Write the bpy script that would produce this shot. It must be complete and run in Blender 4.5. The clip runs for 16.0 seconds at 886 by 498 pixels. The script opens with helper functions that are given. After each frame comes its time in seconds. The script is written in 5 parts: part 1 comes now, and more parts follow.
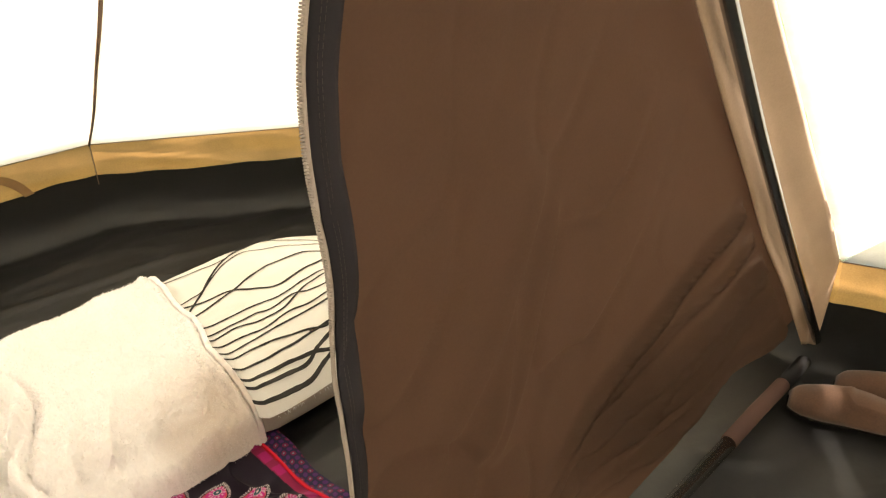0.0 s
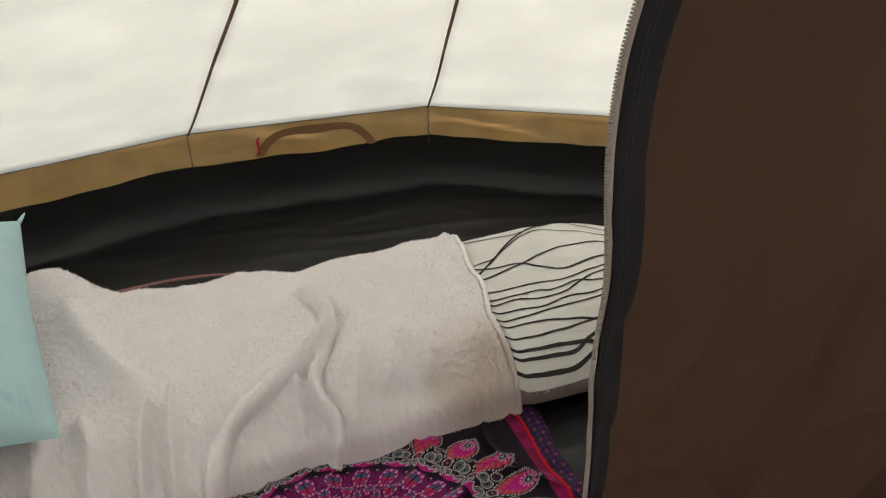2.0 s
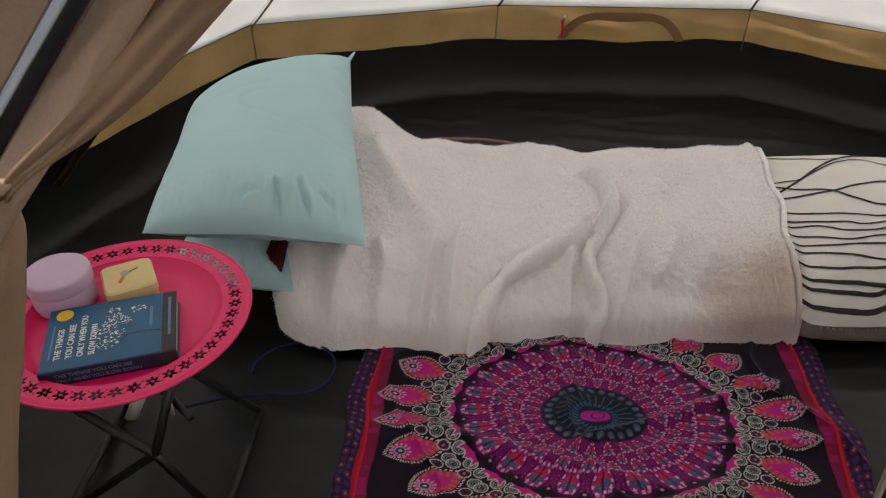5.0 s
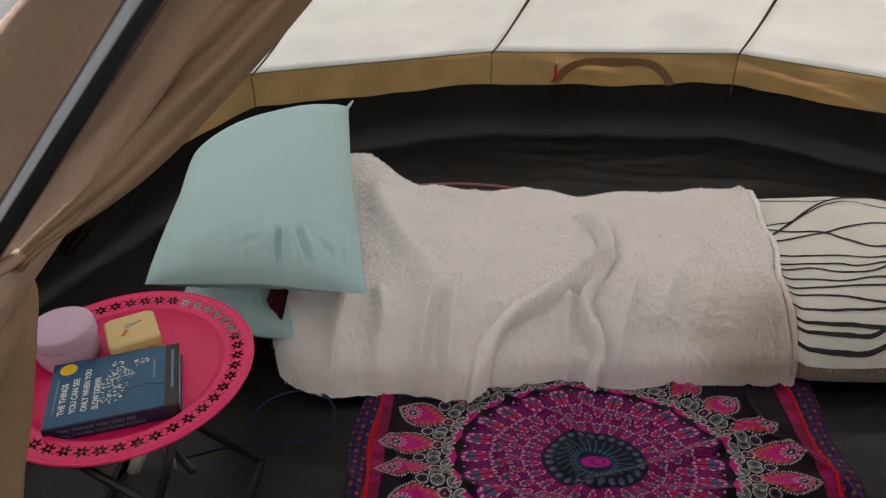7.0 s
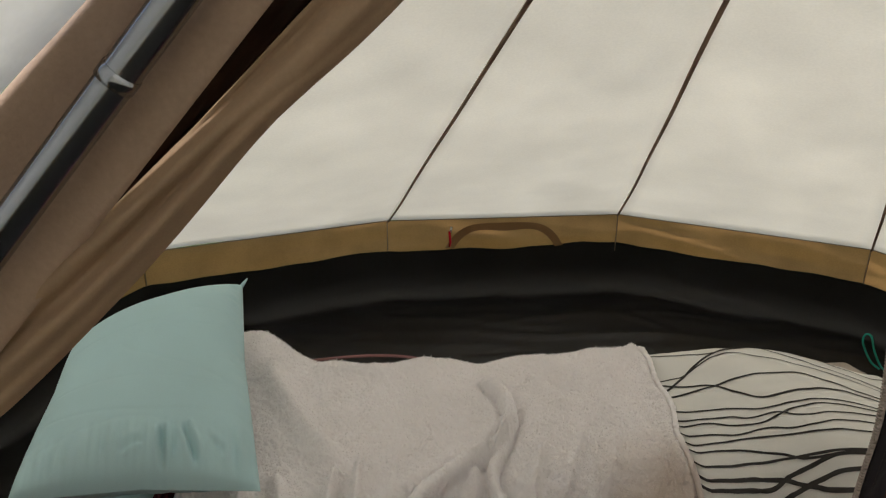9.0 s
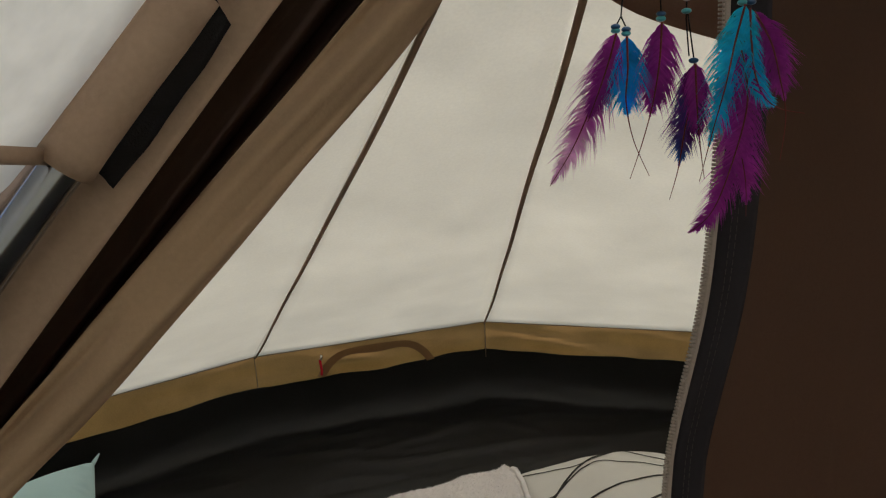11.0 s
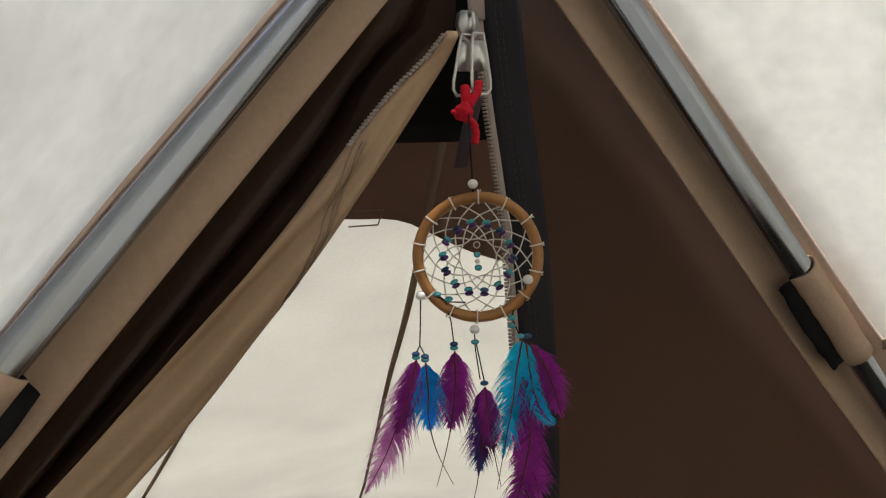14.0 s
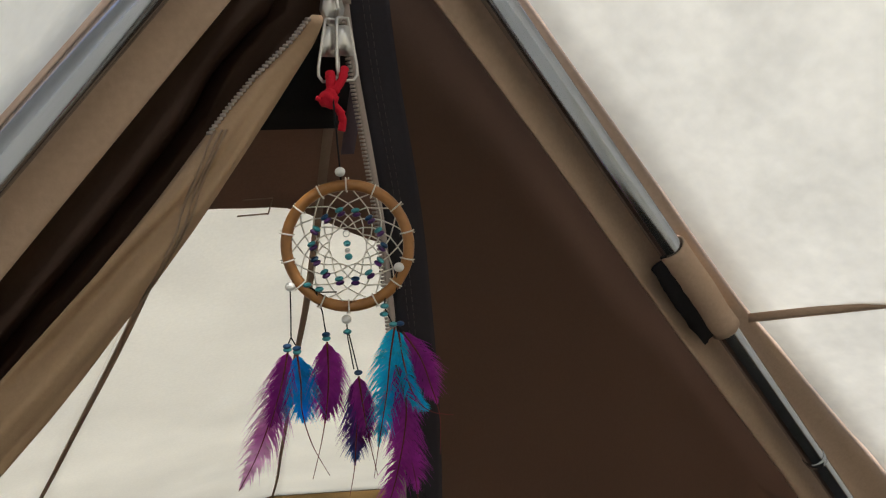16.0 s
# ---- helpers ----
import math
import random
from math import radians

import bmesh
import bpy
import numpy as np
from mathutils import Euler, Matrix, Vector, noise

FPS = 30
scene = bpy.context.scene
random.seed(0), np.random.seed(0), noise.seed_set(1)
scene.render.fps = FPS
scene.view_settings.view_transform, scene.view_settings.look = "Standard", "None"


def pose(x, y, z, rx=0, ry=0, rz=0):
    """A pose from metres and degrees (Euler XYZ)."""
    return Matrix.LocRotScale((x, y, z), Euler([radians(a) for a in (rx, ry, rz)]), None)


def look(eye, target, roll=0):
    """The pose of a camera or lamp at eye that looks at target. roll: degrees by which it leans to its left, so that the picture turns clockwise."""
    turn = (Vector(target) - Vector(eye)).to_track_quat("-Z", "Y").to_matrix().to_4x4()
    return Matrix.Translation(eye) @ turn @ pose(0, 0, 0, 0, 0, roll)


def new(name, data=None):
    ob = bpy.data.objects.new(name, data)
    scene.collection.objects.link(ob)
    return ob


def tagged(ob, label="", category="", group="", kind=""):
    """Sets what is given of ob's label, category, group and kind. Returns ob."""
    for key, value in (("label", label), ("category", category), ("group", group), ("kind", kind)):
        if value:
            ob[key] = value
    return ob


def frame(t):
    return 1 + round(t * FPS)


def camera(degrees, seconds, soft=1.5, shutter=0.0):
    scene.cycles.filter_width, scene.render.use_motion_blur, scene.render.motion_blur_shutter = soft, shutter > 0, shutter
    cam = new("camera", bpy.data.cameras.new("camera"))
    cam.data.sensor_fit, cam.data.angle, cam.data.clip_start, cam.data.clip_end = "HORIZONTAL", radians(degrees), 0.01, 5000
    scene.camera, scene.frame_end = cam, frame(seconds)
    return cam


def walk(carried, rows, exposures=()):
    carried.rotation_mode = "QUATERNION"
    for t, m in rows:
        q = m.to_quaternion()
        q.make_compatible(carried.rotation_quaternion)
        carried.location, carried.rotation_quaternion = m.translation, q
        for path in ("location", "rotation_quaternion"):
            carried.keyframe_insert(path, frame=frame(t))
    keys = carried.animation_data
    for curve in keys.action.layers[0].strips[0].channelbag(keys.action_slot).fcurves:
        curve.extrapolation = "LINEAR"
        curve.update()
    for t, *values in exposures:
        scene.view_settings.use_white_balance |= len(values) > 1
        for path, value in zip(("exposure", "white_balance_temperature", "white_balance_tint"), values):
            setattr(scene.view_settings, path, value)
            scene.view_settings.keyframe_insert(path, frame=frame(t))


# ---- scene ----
cam = camera(62.86, 16.0, soft=1.2)
PATH = [
    (0, (-0.3082, -0.4568, 1.1663), (0.3095, 0.1715, 0.6934), -0.26),
    (0.5, (-0.3256, -0.4133, 1.1920), (0.2145, 0.2892, 0.7287), 0.02),
    (1, (-0.3049, -0.4373, 1.2129), (0.1513, 0.3248, 0.7535), 0.24),
    (1.5, (-0.2916, -0.4595, 1.2036), (0.0689, 0.3471, 0.7352), -0.15),
    (2, (-0.3010, -0.4650, 1.1705), (-0.0272, 0.3650, 0.6846), -0.59),
    (2.5, (-0.3310, -0.4745, 1.1579), (-0.1185, 0.3575, 0.6454), -0.64),
    (3, (-0.3573, -0.4844, 1.1408), (-0.1965, 0.3449, 0.6055), -0.17),
    (3.5, (-0.3711, -0.4938, 1.1290), (-0.2709, 0.3343, 0.5775), 0.00),
    (4, (-0.3952, -0.4972, 1.1194), (-0.3565, 0.3258, 0.5527), 0.18),
    (4.5, (-0.4127, -0.5030, 1.1167), (-0.4350, 0.3091, 0.5336), 0.31),
    (4.7, (-0.4154, -0.5005, 1.1062), (-0.4612, 0.3083, 0.5199), 0.30),
    (6.8, (-0.4302, -0.5064, 1.1276), (-0.4922, 0.3209, 0.5693), -0.26),
    (7, (-0.4226, -0.5040, 1.1373), (-0.4710, 0.3326, 0.5915), -0.36),
    (7.5, (-0.4101, -0.4916, 1.1563), (-0.4220, 0.3685, 0.6464), -0.48),
    (8, (-0.4200, -0.4764, 1.1554), (-0.3921, 0.4074, 0.6883), -0.75),
    (8.2, (-0.4201, -0.4762, 1.1538), (-0.3830, 0.4216, 0.7151), -0.09),
    (10.5, (-0.3072, -0.4528, 1.3114), (-0.1233, 0.4825, 1.0091), -3.11),
    (11, (-0.2942, -0.4512, 1.3452), (-0.0615, 0.4843, 1.0793), -3.24),
    (11.5, (-0.2846, -0.4618, 1.3725), (-0.0066, 0.4702, 1.1398), -2.94),
    (12, (-0.2757, -0.4709, 1.3952), (0.0292, 0.4611, 1.1993), -2.49),
    (12.5, (-0.2640, -0.4734, 1.4144), (0.0630, 0.4578, 1.2530), -2.57),
    (13, (-0.2570, -0.4823, 1.4373), (0.0911, 0.4458, 1.3054), -2.68),
    (13.5, (-0.2514, -0.4902, 1.4571), (0.1214, 0.4318, 1.3525), -2.42),
    (14, (-0.2514, -0.4913, 1.4663), (0.1536, 0.4198, 1.3890), -2.88),
    (14.5, (-0.2533, -0.4971, 1.4751), (0.1799, 0.4019, 1.4110), -3.24),
    (15, (-0.2488, -0.4987, 1.4791), (0.2134, 0.3856, 1.4131), -3.34),
    (15.5, (-0.2311, -0.4984, 1.4774), (0.2531, 0.3728, 1.3967), -3.52),
    (16, (-0.2185, -0.5035, 1.4663), (0.2823, 0.3557, 1.3617), -3.72),
]
STOPS = [(0, 2.55, 7700, 10), (0.5, 2.35, 7400, 10), (1, 2.0, 6750, 10), (2, 1.4, 6150, 10), (2.5, 1.35, 6050, 10), (3.5, 1.22, 5950, 14), (4.5, 1.22, 6050, 16), (7, 1.16, 6100, 16), (8, 1.08, 6200, 13),
         (10.5, 0.62, 6550, 10), (12.5, 0.6, 6200, 10), (14, 1.05, 6350, 10), (16, 1.05, 6350, 10)]
walk(cam, [(t, look(eye, target, roll)) for t, eye, target, roll in PATH], STOPS)

# ---- light ----
world = bpy.data.worlds.new("sky")
scene.world = world
world.use_nodes = True
_wn = world.node_tree
_sky = _wn.nodes.new("ShaderNodeTexSky")
_sky.sky_type = "NISHITA"
_sky.sun_disc = False
_sky.sun_elevation = radians(77.6)
_sky.sun_rotation = radians(131)
_wn.links.new(_sky.outputs[0], _wn.nodes["Background"].inputs[0])
_wn.nodes["Background"].inputs[1].default_value = 0.15
sun = new("sun", bpy.data.lights.new("sun", "SUN"))
sun.data.energy = 5.0
sun.data.angle = radians(4)
sun.data.color = (1.0, 0.97, 0.93)
sun.matrix_world = look((1.5, -1.3, 9.0), (0, 0, 0))

# ---- materials ----


def shader(name, base, rough=0.8, metal=0.0, sheen=0.0):
    m = bpy.data.materials.new(name)
    m.use_nodes = True
    b = m.node_tree.nodes["Principled BSDF"]
    b.inputs["Base Color"].default_value = (*base, 1)
    b.inputs["Roughness"].default_value = rough
    b.inputs["Metallic"].default_value = metal
    b.inputs["Sheen Weight"].default_value = sheen
    return m, m.node_tree, b


def node(tree, kind, **values):
    n = tree.nodes.new(kind)
    for key, value in values.items():
        n.inputs[key.replace("_", " ")].default_value = value
    return n


def coords(tree, scale=(1, 1, 1)):
    tc = tree.nodes.new("ShaderNodeTexCoord")
    mp = tree.nodes.new("ShaderNodeMapping")
    mp.inputs["Scale"].default_value = scale
    tree.links.new(tc.outputs["Object"], mp.inputs["Vector"])
    return mp.outputs["Vector"]


def mottle(tree, base, low, high, scale=6.0, fine=120.0, stretch=(1, 1, 1)):
    """Two scales of colour change round base; returns the colour socket."""
    v = coords(tree, stretch)
    a = node(tree, "ShaderNodeTexNoise", Scale=scale, Detail=4.0)
    f = node(tree, "ShaderNodeTexNoise", Scale=fine, Detail=2.0)
    for n in (a, f):
        tree.links.new(v, n.inputs["Vector"])
    mix = tree.nodes.new("ShaderNodeMath")
    mix.operation = "MULTIPLY_ADD"
    mix.inputs[1].default_value = 0.35
    tree.links.new(f.outputs[0], mix.inputs[0])
    half = tree.nodes.new("ShaderNodeMath")
    half.operation = "MULTIPLY"
    half.inputs[1].default_value = 0.65
    tree.links.new(a.outputs[0], half.inputs[0])
    tree.links.new(half.outputs[0], mix.inputs[2])
    r = tree.nodes.new("ShaderNodeValToRGB")
    r.color_ramp.elements[0].position, r.color_ramp.elements[1].position = 0.3, 0.7
    r.color_ramp.elements[0].color = (*[c * low for c in base], 1)
    r.color_ramp.elements[1].color = (*[c * high for c in base], 1)
    tree.links.new(mix.outputs[0], r.inputs[0])
    return r.outputs[0]


def relief(tree, bsdf, scale=200.0, strength=0.2, dist=0.002, stretch=(1, 1, 1), detail=3.0):
    n = node(tree, "ShaderNodeTexNoise", Scale=scale, Detail=detail)
    tree.links.new(coords(tree, stretch), n.inputs["Vector"])
    b = node(tree, "ShaderNodeBump", Strength=strength, Distance=dist)
    tree.links.new(n.outputs[0], b.inputs["Height"])
    tree.links.new(b.outputs[0], bsdf.inputs["Normal"])
    return b


def cloth(name, base, glow=0.0, low=0.88, high=1.08, scale=5.0, fine=260.0, bump=0.25, rough=0.9, sheen=0.0, through_colour=None, stretch=(1, 1, 1), shine=0.2):
    """Woven cloth; glow: how much of the light goes through it."""
    m, tree, b = shader(name, base, rough, 0.0, sheen)
    b.inputs["Specular IOR Level"].default_value = shine
    colour = mottle(tree, base, low, high, scale, fine, stretch)
    tree.links.new(colour, b.inputs["Base Color"])
    bmp = relief(tree, b, fine * 1.4, bump, 0.001)
    if glow:
        t = tree.nodes.new("ShaderNodeBsdfTranslucent")
        if through_colour:
            t.inputs["Color"].default_value = (*through_colour, 1)
        else:
            tree.links.new(colour, t.inputs["Color"])
        mx = tree.nodes.new("ShaderNodeMixShader")
        mx.inputs[0].default_value = glow
        tree.links.new(b.outputs[0], mx.inputs[1])
        tree.links.new(t.outputs[0], mx.inputs[2])
        tree.links.new(mx.outputs[0], tree.nodes["Material Output"].inputs[0])
    return m


CANVAS = cloth("cream_canvas", (0.80, 0.766, 0.682), glow=0.5, low=0.90, high=1.04, scale=5.0, fine=180.0, bump=0.5)
SKIRT = cloth("ochre_skirting", (0.46, 0.245, 0.085), glow=0.35, low=0.72, high=1.12, scale=7.0)
TUB = cloth("black_groundsheet", (0.0060, 0.0060, 0.0066), low=0.5, high=1.6, scale=4.0, fine=90.0, bump=0.14, rough=0.46, shine=0.42)
LEAF = cloth("brown_door_cloth", (0.058, 0.036, 0.026), glow=0.42, low=0.8, high=1.12, scale=4.0, fine=300.0, through_colour=(0.125, 0.067, 0.048), shine=0.1)
STRIP = cloth("tan_strip_cloth", (0.43, 0.305, 0.22), low=0.85, high=1.1)
SEAM = cloth("grey_seam_tape", (0.38, 0.275, 0.20), glow=0.4, low=0.8, high=1.1)
STEEL, _t, _b = shader("steel", (0.33, 0.345, 0.37), 0.18, 1.0)

# ---- building helpers ----


def finish(bm_or_me, name, material, parent=None, label="", smooth=True):
    me = bm_or_me
    if isinstance(me, bmesh.types.BMesh):
        me = bpy.data.meshes.new(name)
        bm_or_me.to_mesh(me)
        bm_or_me.free()
    me.materials.append(material)
    if smooth:
        me.polygons.foreach_set("use_smooth", [True] * len(me.polygons))
    ob = new(name, me)
    if parent is not None:
        ob.parent = parent
    if label:
        ob["label"] = label
    return ob


def part(name, bm, material, parent, label="", smooth=True):
    return finish(bm, name, material, parent, label, smooth)


def sheet(fn, nu, nv, closed=False):
    """A bmesh grid of fn(u, v), both from 0 to 1."""
    bm = bmesh.new()
    rows = [[bm.verts.new(fn(i / nu, j / nv)) for i in range(nu if closed else nu + 1)] for j in range(nv + 1)]
    n = nu if closed else nu
    for j in range(nv):
        for i in range(n):
            k = (i + 1) % len(rows[0])
            bm.faces.new((rows[j][i], rows[j][k], rows[j + 1][k], rows[j + 1][i]))
    bmesh.ops.recalc_face_normals(bm, faces=bm.faces)
    return bm


def thick(ob, t, offset=0.0):
    m = ob.modifiers.new("solidify", "SOLIDIFY")
    m.thickness, m.offset = t, offset
    return ob


def tube(points, r, sides=10, caps=True, taper=None):
    """A bmesh tube along points."""
    pts = [Vector(p) for p in points]
    bm = bmesh.new()
    rings, up = [], None
    for i, p in enumerate(pts):
        d = (pts[min(i + 1, len(pts) - 1)] - pts[max(i - 1, 0)]).normalized()
        if up is None:
            up = Vector((0, 0, 1)) if abs(d.z) < 0.9 else Vector((1, 0, 0))
        a = d.cross(up).normalized()
        up = a.cross(d).normalized()
        rr = r if taper is None else r * taper(i / (len(pts) - 1))
        rings.append([bm.verts.new(p + rr * (math.cos(q) * a + math.sin(q) * up)) for q in (2 * math.pi * k / sides for k in range(sides))])
    for r0, r1 in zip(rings, rings[1:]):
        for k in range(sides):
            bm.faces.new((r0[k], r0[(k + 1) % sides], r1[(k + 1) % sides], r1[k]))
    if caps:
        bm.faces.new(rings[0][::-1])
        bm.faces.new(rings[-1])
    bmesh.ops.recalc_face_normals(bm, faces=bm.faces)
    return bm


def empty(name, label, category, group="", kind="", at=(0, 0, 0)):
    ob = new(name)
    ob.location = at
    ob.empty_display_size = 0.05
    return tagged(ob, label, category, group, kind)


def lerp(a, b, t):
    return a + (b - a) * t


def smooth01(x):
    x = min(1.0, max(0.0, x))
    return x * x * (3 - 2 * x)


def nz(x, y=0.0, z=0.0):
    return noise.noise(Vector((x, y, z)))

# ---- the tent ----
SKIRT_TOP, TUB_TOP = 0.297, 0.178
APEX = Vector((0.045, 0, 1.76))
POLE_K, POLE_TOP = 0.89, 1.738
FAR = [Vector(p) for p in ((-1.474, -0.04), (-1.60, 0.95), (-1.211, 1.846), (-0.393, 2.113), (0.498, 2.123), (1.24, 1.69), (1.60, 0.85), (1.474, -0.04))]
NEAR = [Vector(p) for p in ((1.474, -0.04), (1.85, -0.95), (1.95, -2.1), (1.35, -3.1), (0.45, -3.6), (-0.45, -3.6), (-1.35, -3.1), (-1.95, -2.1), (-1.85, -0.95), (-1.474, -0.04))]
APEX_NEAR = Vector((0, -1.9, 2.75))
# The same canvas, crinkled; colour and glow raised so it looks better lit.
NEAR_CANVAS = cloth("crinkled_brightened_canvas", (0.82, 0.79, 0.725), glow=0.55, low=0.86, high=1.05, scale=9.0, fine=75.0, bump=0.9)
BROWN_COVER = cloth("brown_cover_cloth", (0.26, 0.155, 0.11), glow=0.3, low=0.85, high=1.1)
BLACK_CLOTH = cloth("black_mesh_cloth", (0.006, 0.006, 0.006), low=0.7, high=1.2)
PURPLE_TAPE = cloth("purple_grey_tape", (0.11, 0.08, 0.095), low=0.85, high=1.1)
ZIP_TAPE = cloth("beige_zip_tape", (0.36, 0.30, 0.265), low=0.85, high=1.1, fine=400.0)
NAVY_TAPE = cloth("dark_navy_tape", (0.022, 0.019, 0.023), low=0.8, high=1.15, fine=350.0)
LINING = cloth("tan_lining_cloth", (0.40, 0.275, 0.175), glow=0.06, low=0.88, high=1.08, fine=320.0, shine=0.04)
VELCRO = cloth("black_velcro", (0.012, 0.011, 0.012), low=0.6, high=1.4, fine=500.0, bump=0.6)
THREAD = cloth("pale_thread", (0.075, 0.066, 0.06), low=0.9, high=1.05)
RED = cloth("red_cord", (0.55, 0.012, 0.03), low=0.8, high=1.1, fine=500.0, bump=0.5)
NICKEL, _t, _b = shader("nickel", (0.62, 0.60, 0.57), 0.38, 1.0)


def table(rows, x):
    """Straight lines between the (x, y) rows."""
    rows = sorted(rows)
    if x <= rows[0][0]:
        return rows[0][1]
    for (a, fa), (b, fb) in zip(rows, rows[1:]):
        if x <= b:
            return fa + (fb - fa) * (x - a) / (b - a)
    return rows[-1][1]


def merge(parts):
    """One bmesh out of several."""
    out = bmesh.new()
    for bm in parts:
        me = bpy.data.meshes.new("tmp")
        bm.to_mesh(me)
        bm.free()
        out.from_mesh(me)
        bpy.data.meshes.remove(me)
    return out


def roof_far(a, b, w, s):
    base = a.lerp(b, w)
    p = APEX.lerp(Vector((base.x, base.y, SKIRT_TOP)), s)
    p.z -= 0.022 * 4 * s * (1 - s)
    return p


far_wall = empty("tent_wall_far", "cream cotton canvas tent roof with dark seams", "tent wall", kind="structure")
for a, b in zip(FAR, FAR[1:]):
    thick(part("panel", sheet(lambda u, v: roof_far(a, b, u, 0.02 + 0.98 * v) + Vector((0, 0, 0.006 * nz(a.x + 3 * u, 4 * v, 2))), 16, 30), CANVAS, far_wall), 0.0015, 0)
for a in FAR[1:-1]:
    def rib(u, v):
        p = roof_far(a, a, 0, 0.05 + 0.945 * v)
        side = Vector((-a.y, a.x, 0)).normalized() * (0.0034 + 0.003 * (1 - v))
        wob = Vector((-a.y, a.x, 0)).normalized() * 0.006 * nz(v * 5, a.x)
        return p + side * (2 * u - 1) + wob - Vector((a.x, a.y, 0)).normalized() * 0.008 - Vector((0, 0, 0.008))
    thick(part("seam", sheet(rib, 1, 30), SEAM, far_wall, "dark seam tape"), 0.002)


def along(i0, i1, q):
    k = i0 + (i1 - i0) * q
    i = min(int(k), len(FAR) - 2)
    return FAR[i], FAR[i + 1], k - i


def cover(u, v):
    a, b, w = along(1, 6, u)
    base = a.lerp(b, w)
    low = 0.205 + 0.012 * math.sin(u * 40) * 0.1 + 0.075 * smooth01((base.x - 0.1) / 1.3)
    return roof_far(a, b, w, lerp(0.02, low, v)) - Vector((0, 0.006, 0.007))


thick(part("cover", sheet(cover, 40, 12), BROWN_COVER, far_wall, "brown lining below the ridge"), 0.002)


def black_top(u, v):
    a, b, w = along(1, 6, u)
    base = a.lerp(b, w)
    return roof_far(a, b, w, 0.143 * v) - Vector((0, 0.012, 0.014))


thick(part("vent_mesh", sheet(black_top, 40, 8), BLACK_CLOTH, far_wall, "black vent mesh at the ridge"), 0.0015)


def strap(u, v):
    p = roof_far(FAR[4], FAR[4], 0, lerp(0.05, 0.150, v))
    return p + Vector((0.006 + 0.016 * (u - 0.5), -0.03 - 0.008 * v, -0.024 - 0.010 * v))


thick(part("strap", sheet(strap, 2, 8), PURPLE_TAPE, far_wall, "purple-grey hanging strap"), 0.002)


def pocket_line(p0, p1):
    pts = []
    for i in range(7):
        w, sv = p0[0] + (p1[0] - p0[0]) * i / 6, p0[1] + (p1[1] - p0[1]) * i / 6
        pts.append(roof_far(FAR[3], FAR[4], w, sv) - Vector((0, 0.006, 0.008)))
    return tube(pts, 0.0011, 5)


part("stitched_patch", merge([pocket_line((0.40, 0.198), (0.62, 0.198)), pocket_line((0.62, 0.198), (0.62, 0.212)), pocket_line((0.62, 0.212), (0.40, 0.212))]), SEAM, far_wall, "small stitched rectangle")

near_wall = empty("tent_wall_near", "cream cotton canvas tent roof round the doorway", "tent wall", kind="structure")
FLAP = ((0.29, 0.185), (0.6, 0.15), (1.0, 0.088), (1.06, 0.063), (1.3, 0.020), (1.752, 0.017))


def canvas_edge(sgn, q):
    """Line of the canvas beside a door pole, q from the top to the foot."""
    z = lerp(1.752, SKIRT_TOP, q)
    return Vector((sgn * (POLE_K * (POLE_TOP - z) + table(FLAP, z)), -0.038, z))


for sgn in (1, -1):
    def door_side(u, v):
        p = canvas_edge(sgn, u).lerp(APEX_NEAR, v)
        p.z -= 0.18 * math.sin(math.pi * min(1, v)) * u * (1 - u)
        return p + Vector((0, 0, 0.006 * nz(u * 6, v * 9, sgn) + 0.0035 * max(0.0, 1 - abs(nz(u * 9 + v * 3, v * 14, 3 + sgn)) * 6)))
    thick(part("panel", sheet(door_side, 60, 60), NEAR_CANVAS, near_wall), 0.0015)

    def cross_seam(u, v):
        p = canvas_edge(sgn, 0.311)
        q = Vector((sgn * 0.70, -0.66, 1.42))
        r = p.lerp(q, v)
        return r + Vector((-sgn * 0.014, -0.004, -0.001 + 0.009 * u))
    thick(part("seam", sheet(cross_seam, 1, 12), STRIP, near_wall, "brown cross seam"), 0.002)
for a, b in zip(NEAR, NEAR[1:]):
    thick(part("panel", sheet(lambda u, v: Vector((*a.lerp(b, u), SKIRT_TOP)).lerp(APEX_NEAR, v), 6, 14), CANVAS, near_wall), 0.0015)

LOOP = FAR[:-1] + NEAR[:-1]
skirting = empty("skirting", "ochre canvas skirting band below the roof", "tent skirting", kind="structure")
for a, b in zip(LOOP, LOOP[1:] + LOOP[:1]):
    def band(u, v):
        p = a.lerp(b, u)
        out = Vector((p.x, p.y - 0.3)).normalized()
        wob = (0.022 * nz(p.x * 3, p.y * 3, v * 2) + 0.013 * nz(p.x * 6 + v * 5, p.y * 6 - v * 3, v * 2)) * math.sin(math.pi * v) + 0.010 * math.sin(math.pi * v)
        return Vector((p.x + out.x * wob, p.y + out.y * wob, lerp(TUB_TOP - 0.05, SKIRT_TOP, v)))
    part("panel", sheet(band, 40, 10), SKIRT, skirting)
    _inn = [a.lerp(b, i / 8) - Vector((a.lerp(b, i / 8).x, a.lerp(b, i / 8).y - 0.3)).normalized() * 0.003 for i in range(9)]
    part("edge_seam", tube([(p.x, p.y, SKIRT_TOP - 0.001) for p in _inn], 0.0017, 5), SEAM, skirting, "dark stitched edge")
for a in FAR[1:-1]:
    inw = -Vector((a.x, a.y - 0.3)).normalized() * 0.007
    part("seam", tube([(a.x + inw.x, a.y + inw.y, z) for z in (TUB_TOP - 0.03, 0.23, SKIRT_TOP)], 0.0022, 6), SEAM, skirting, "dark seam tape")


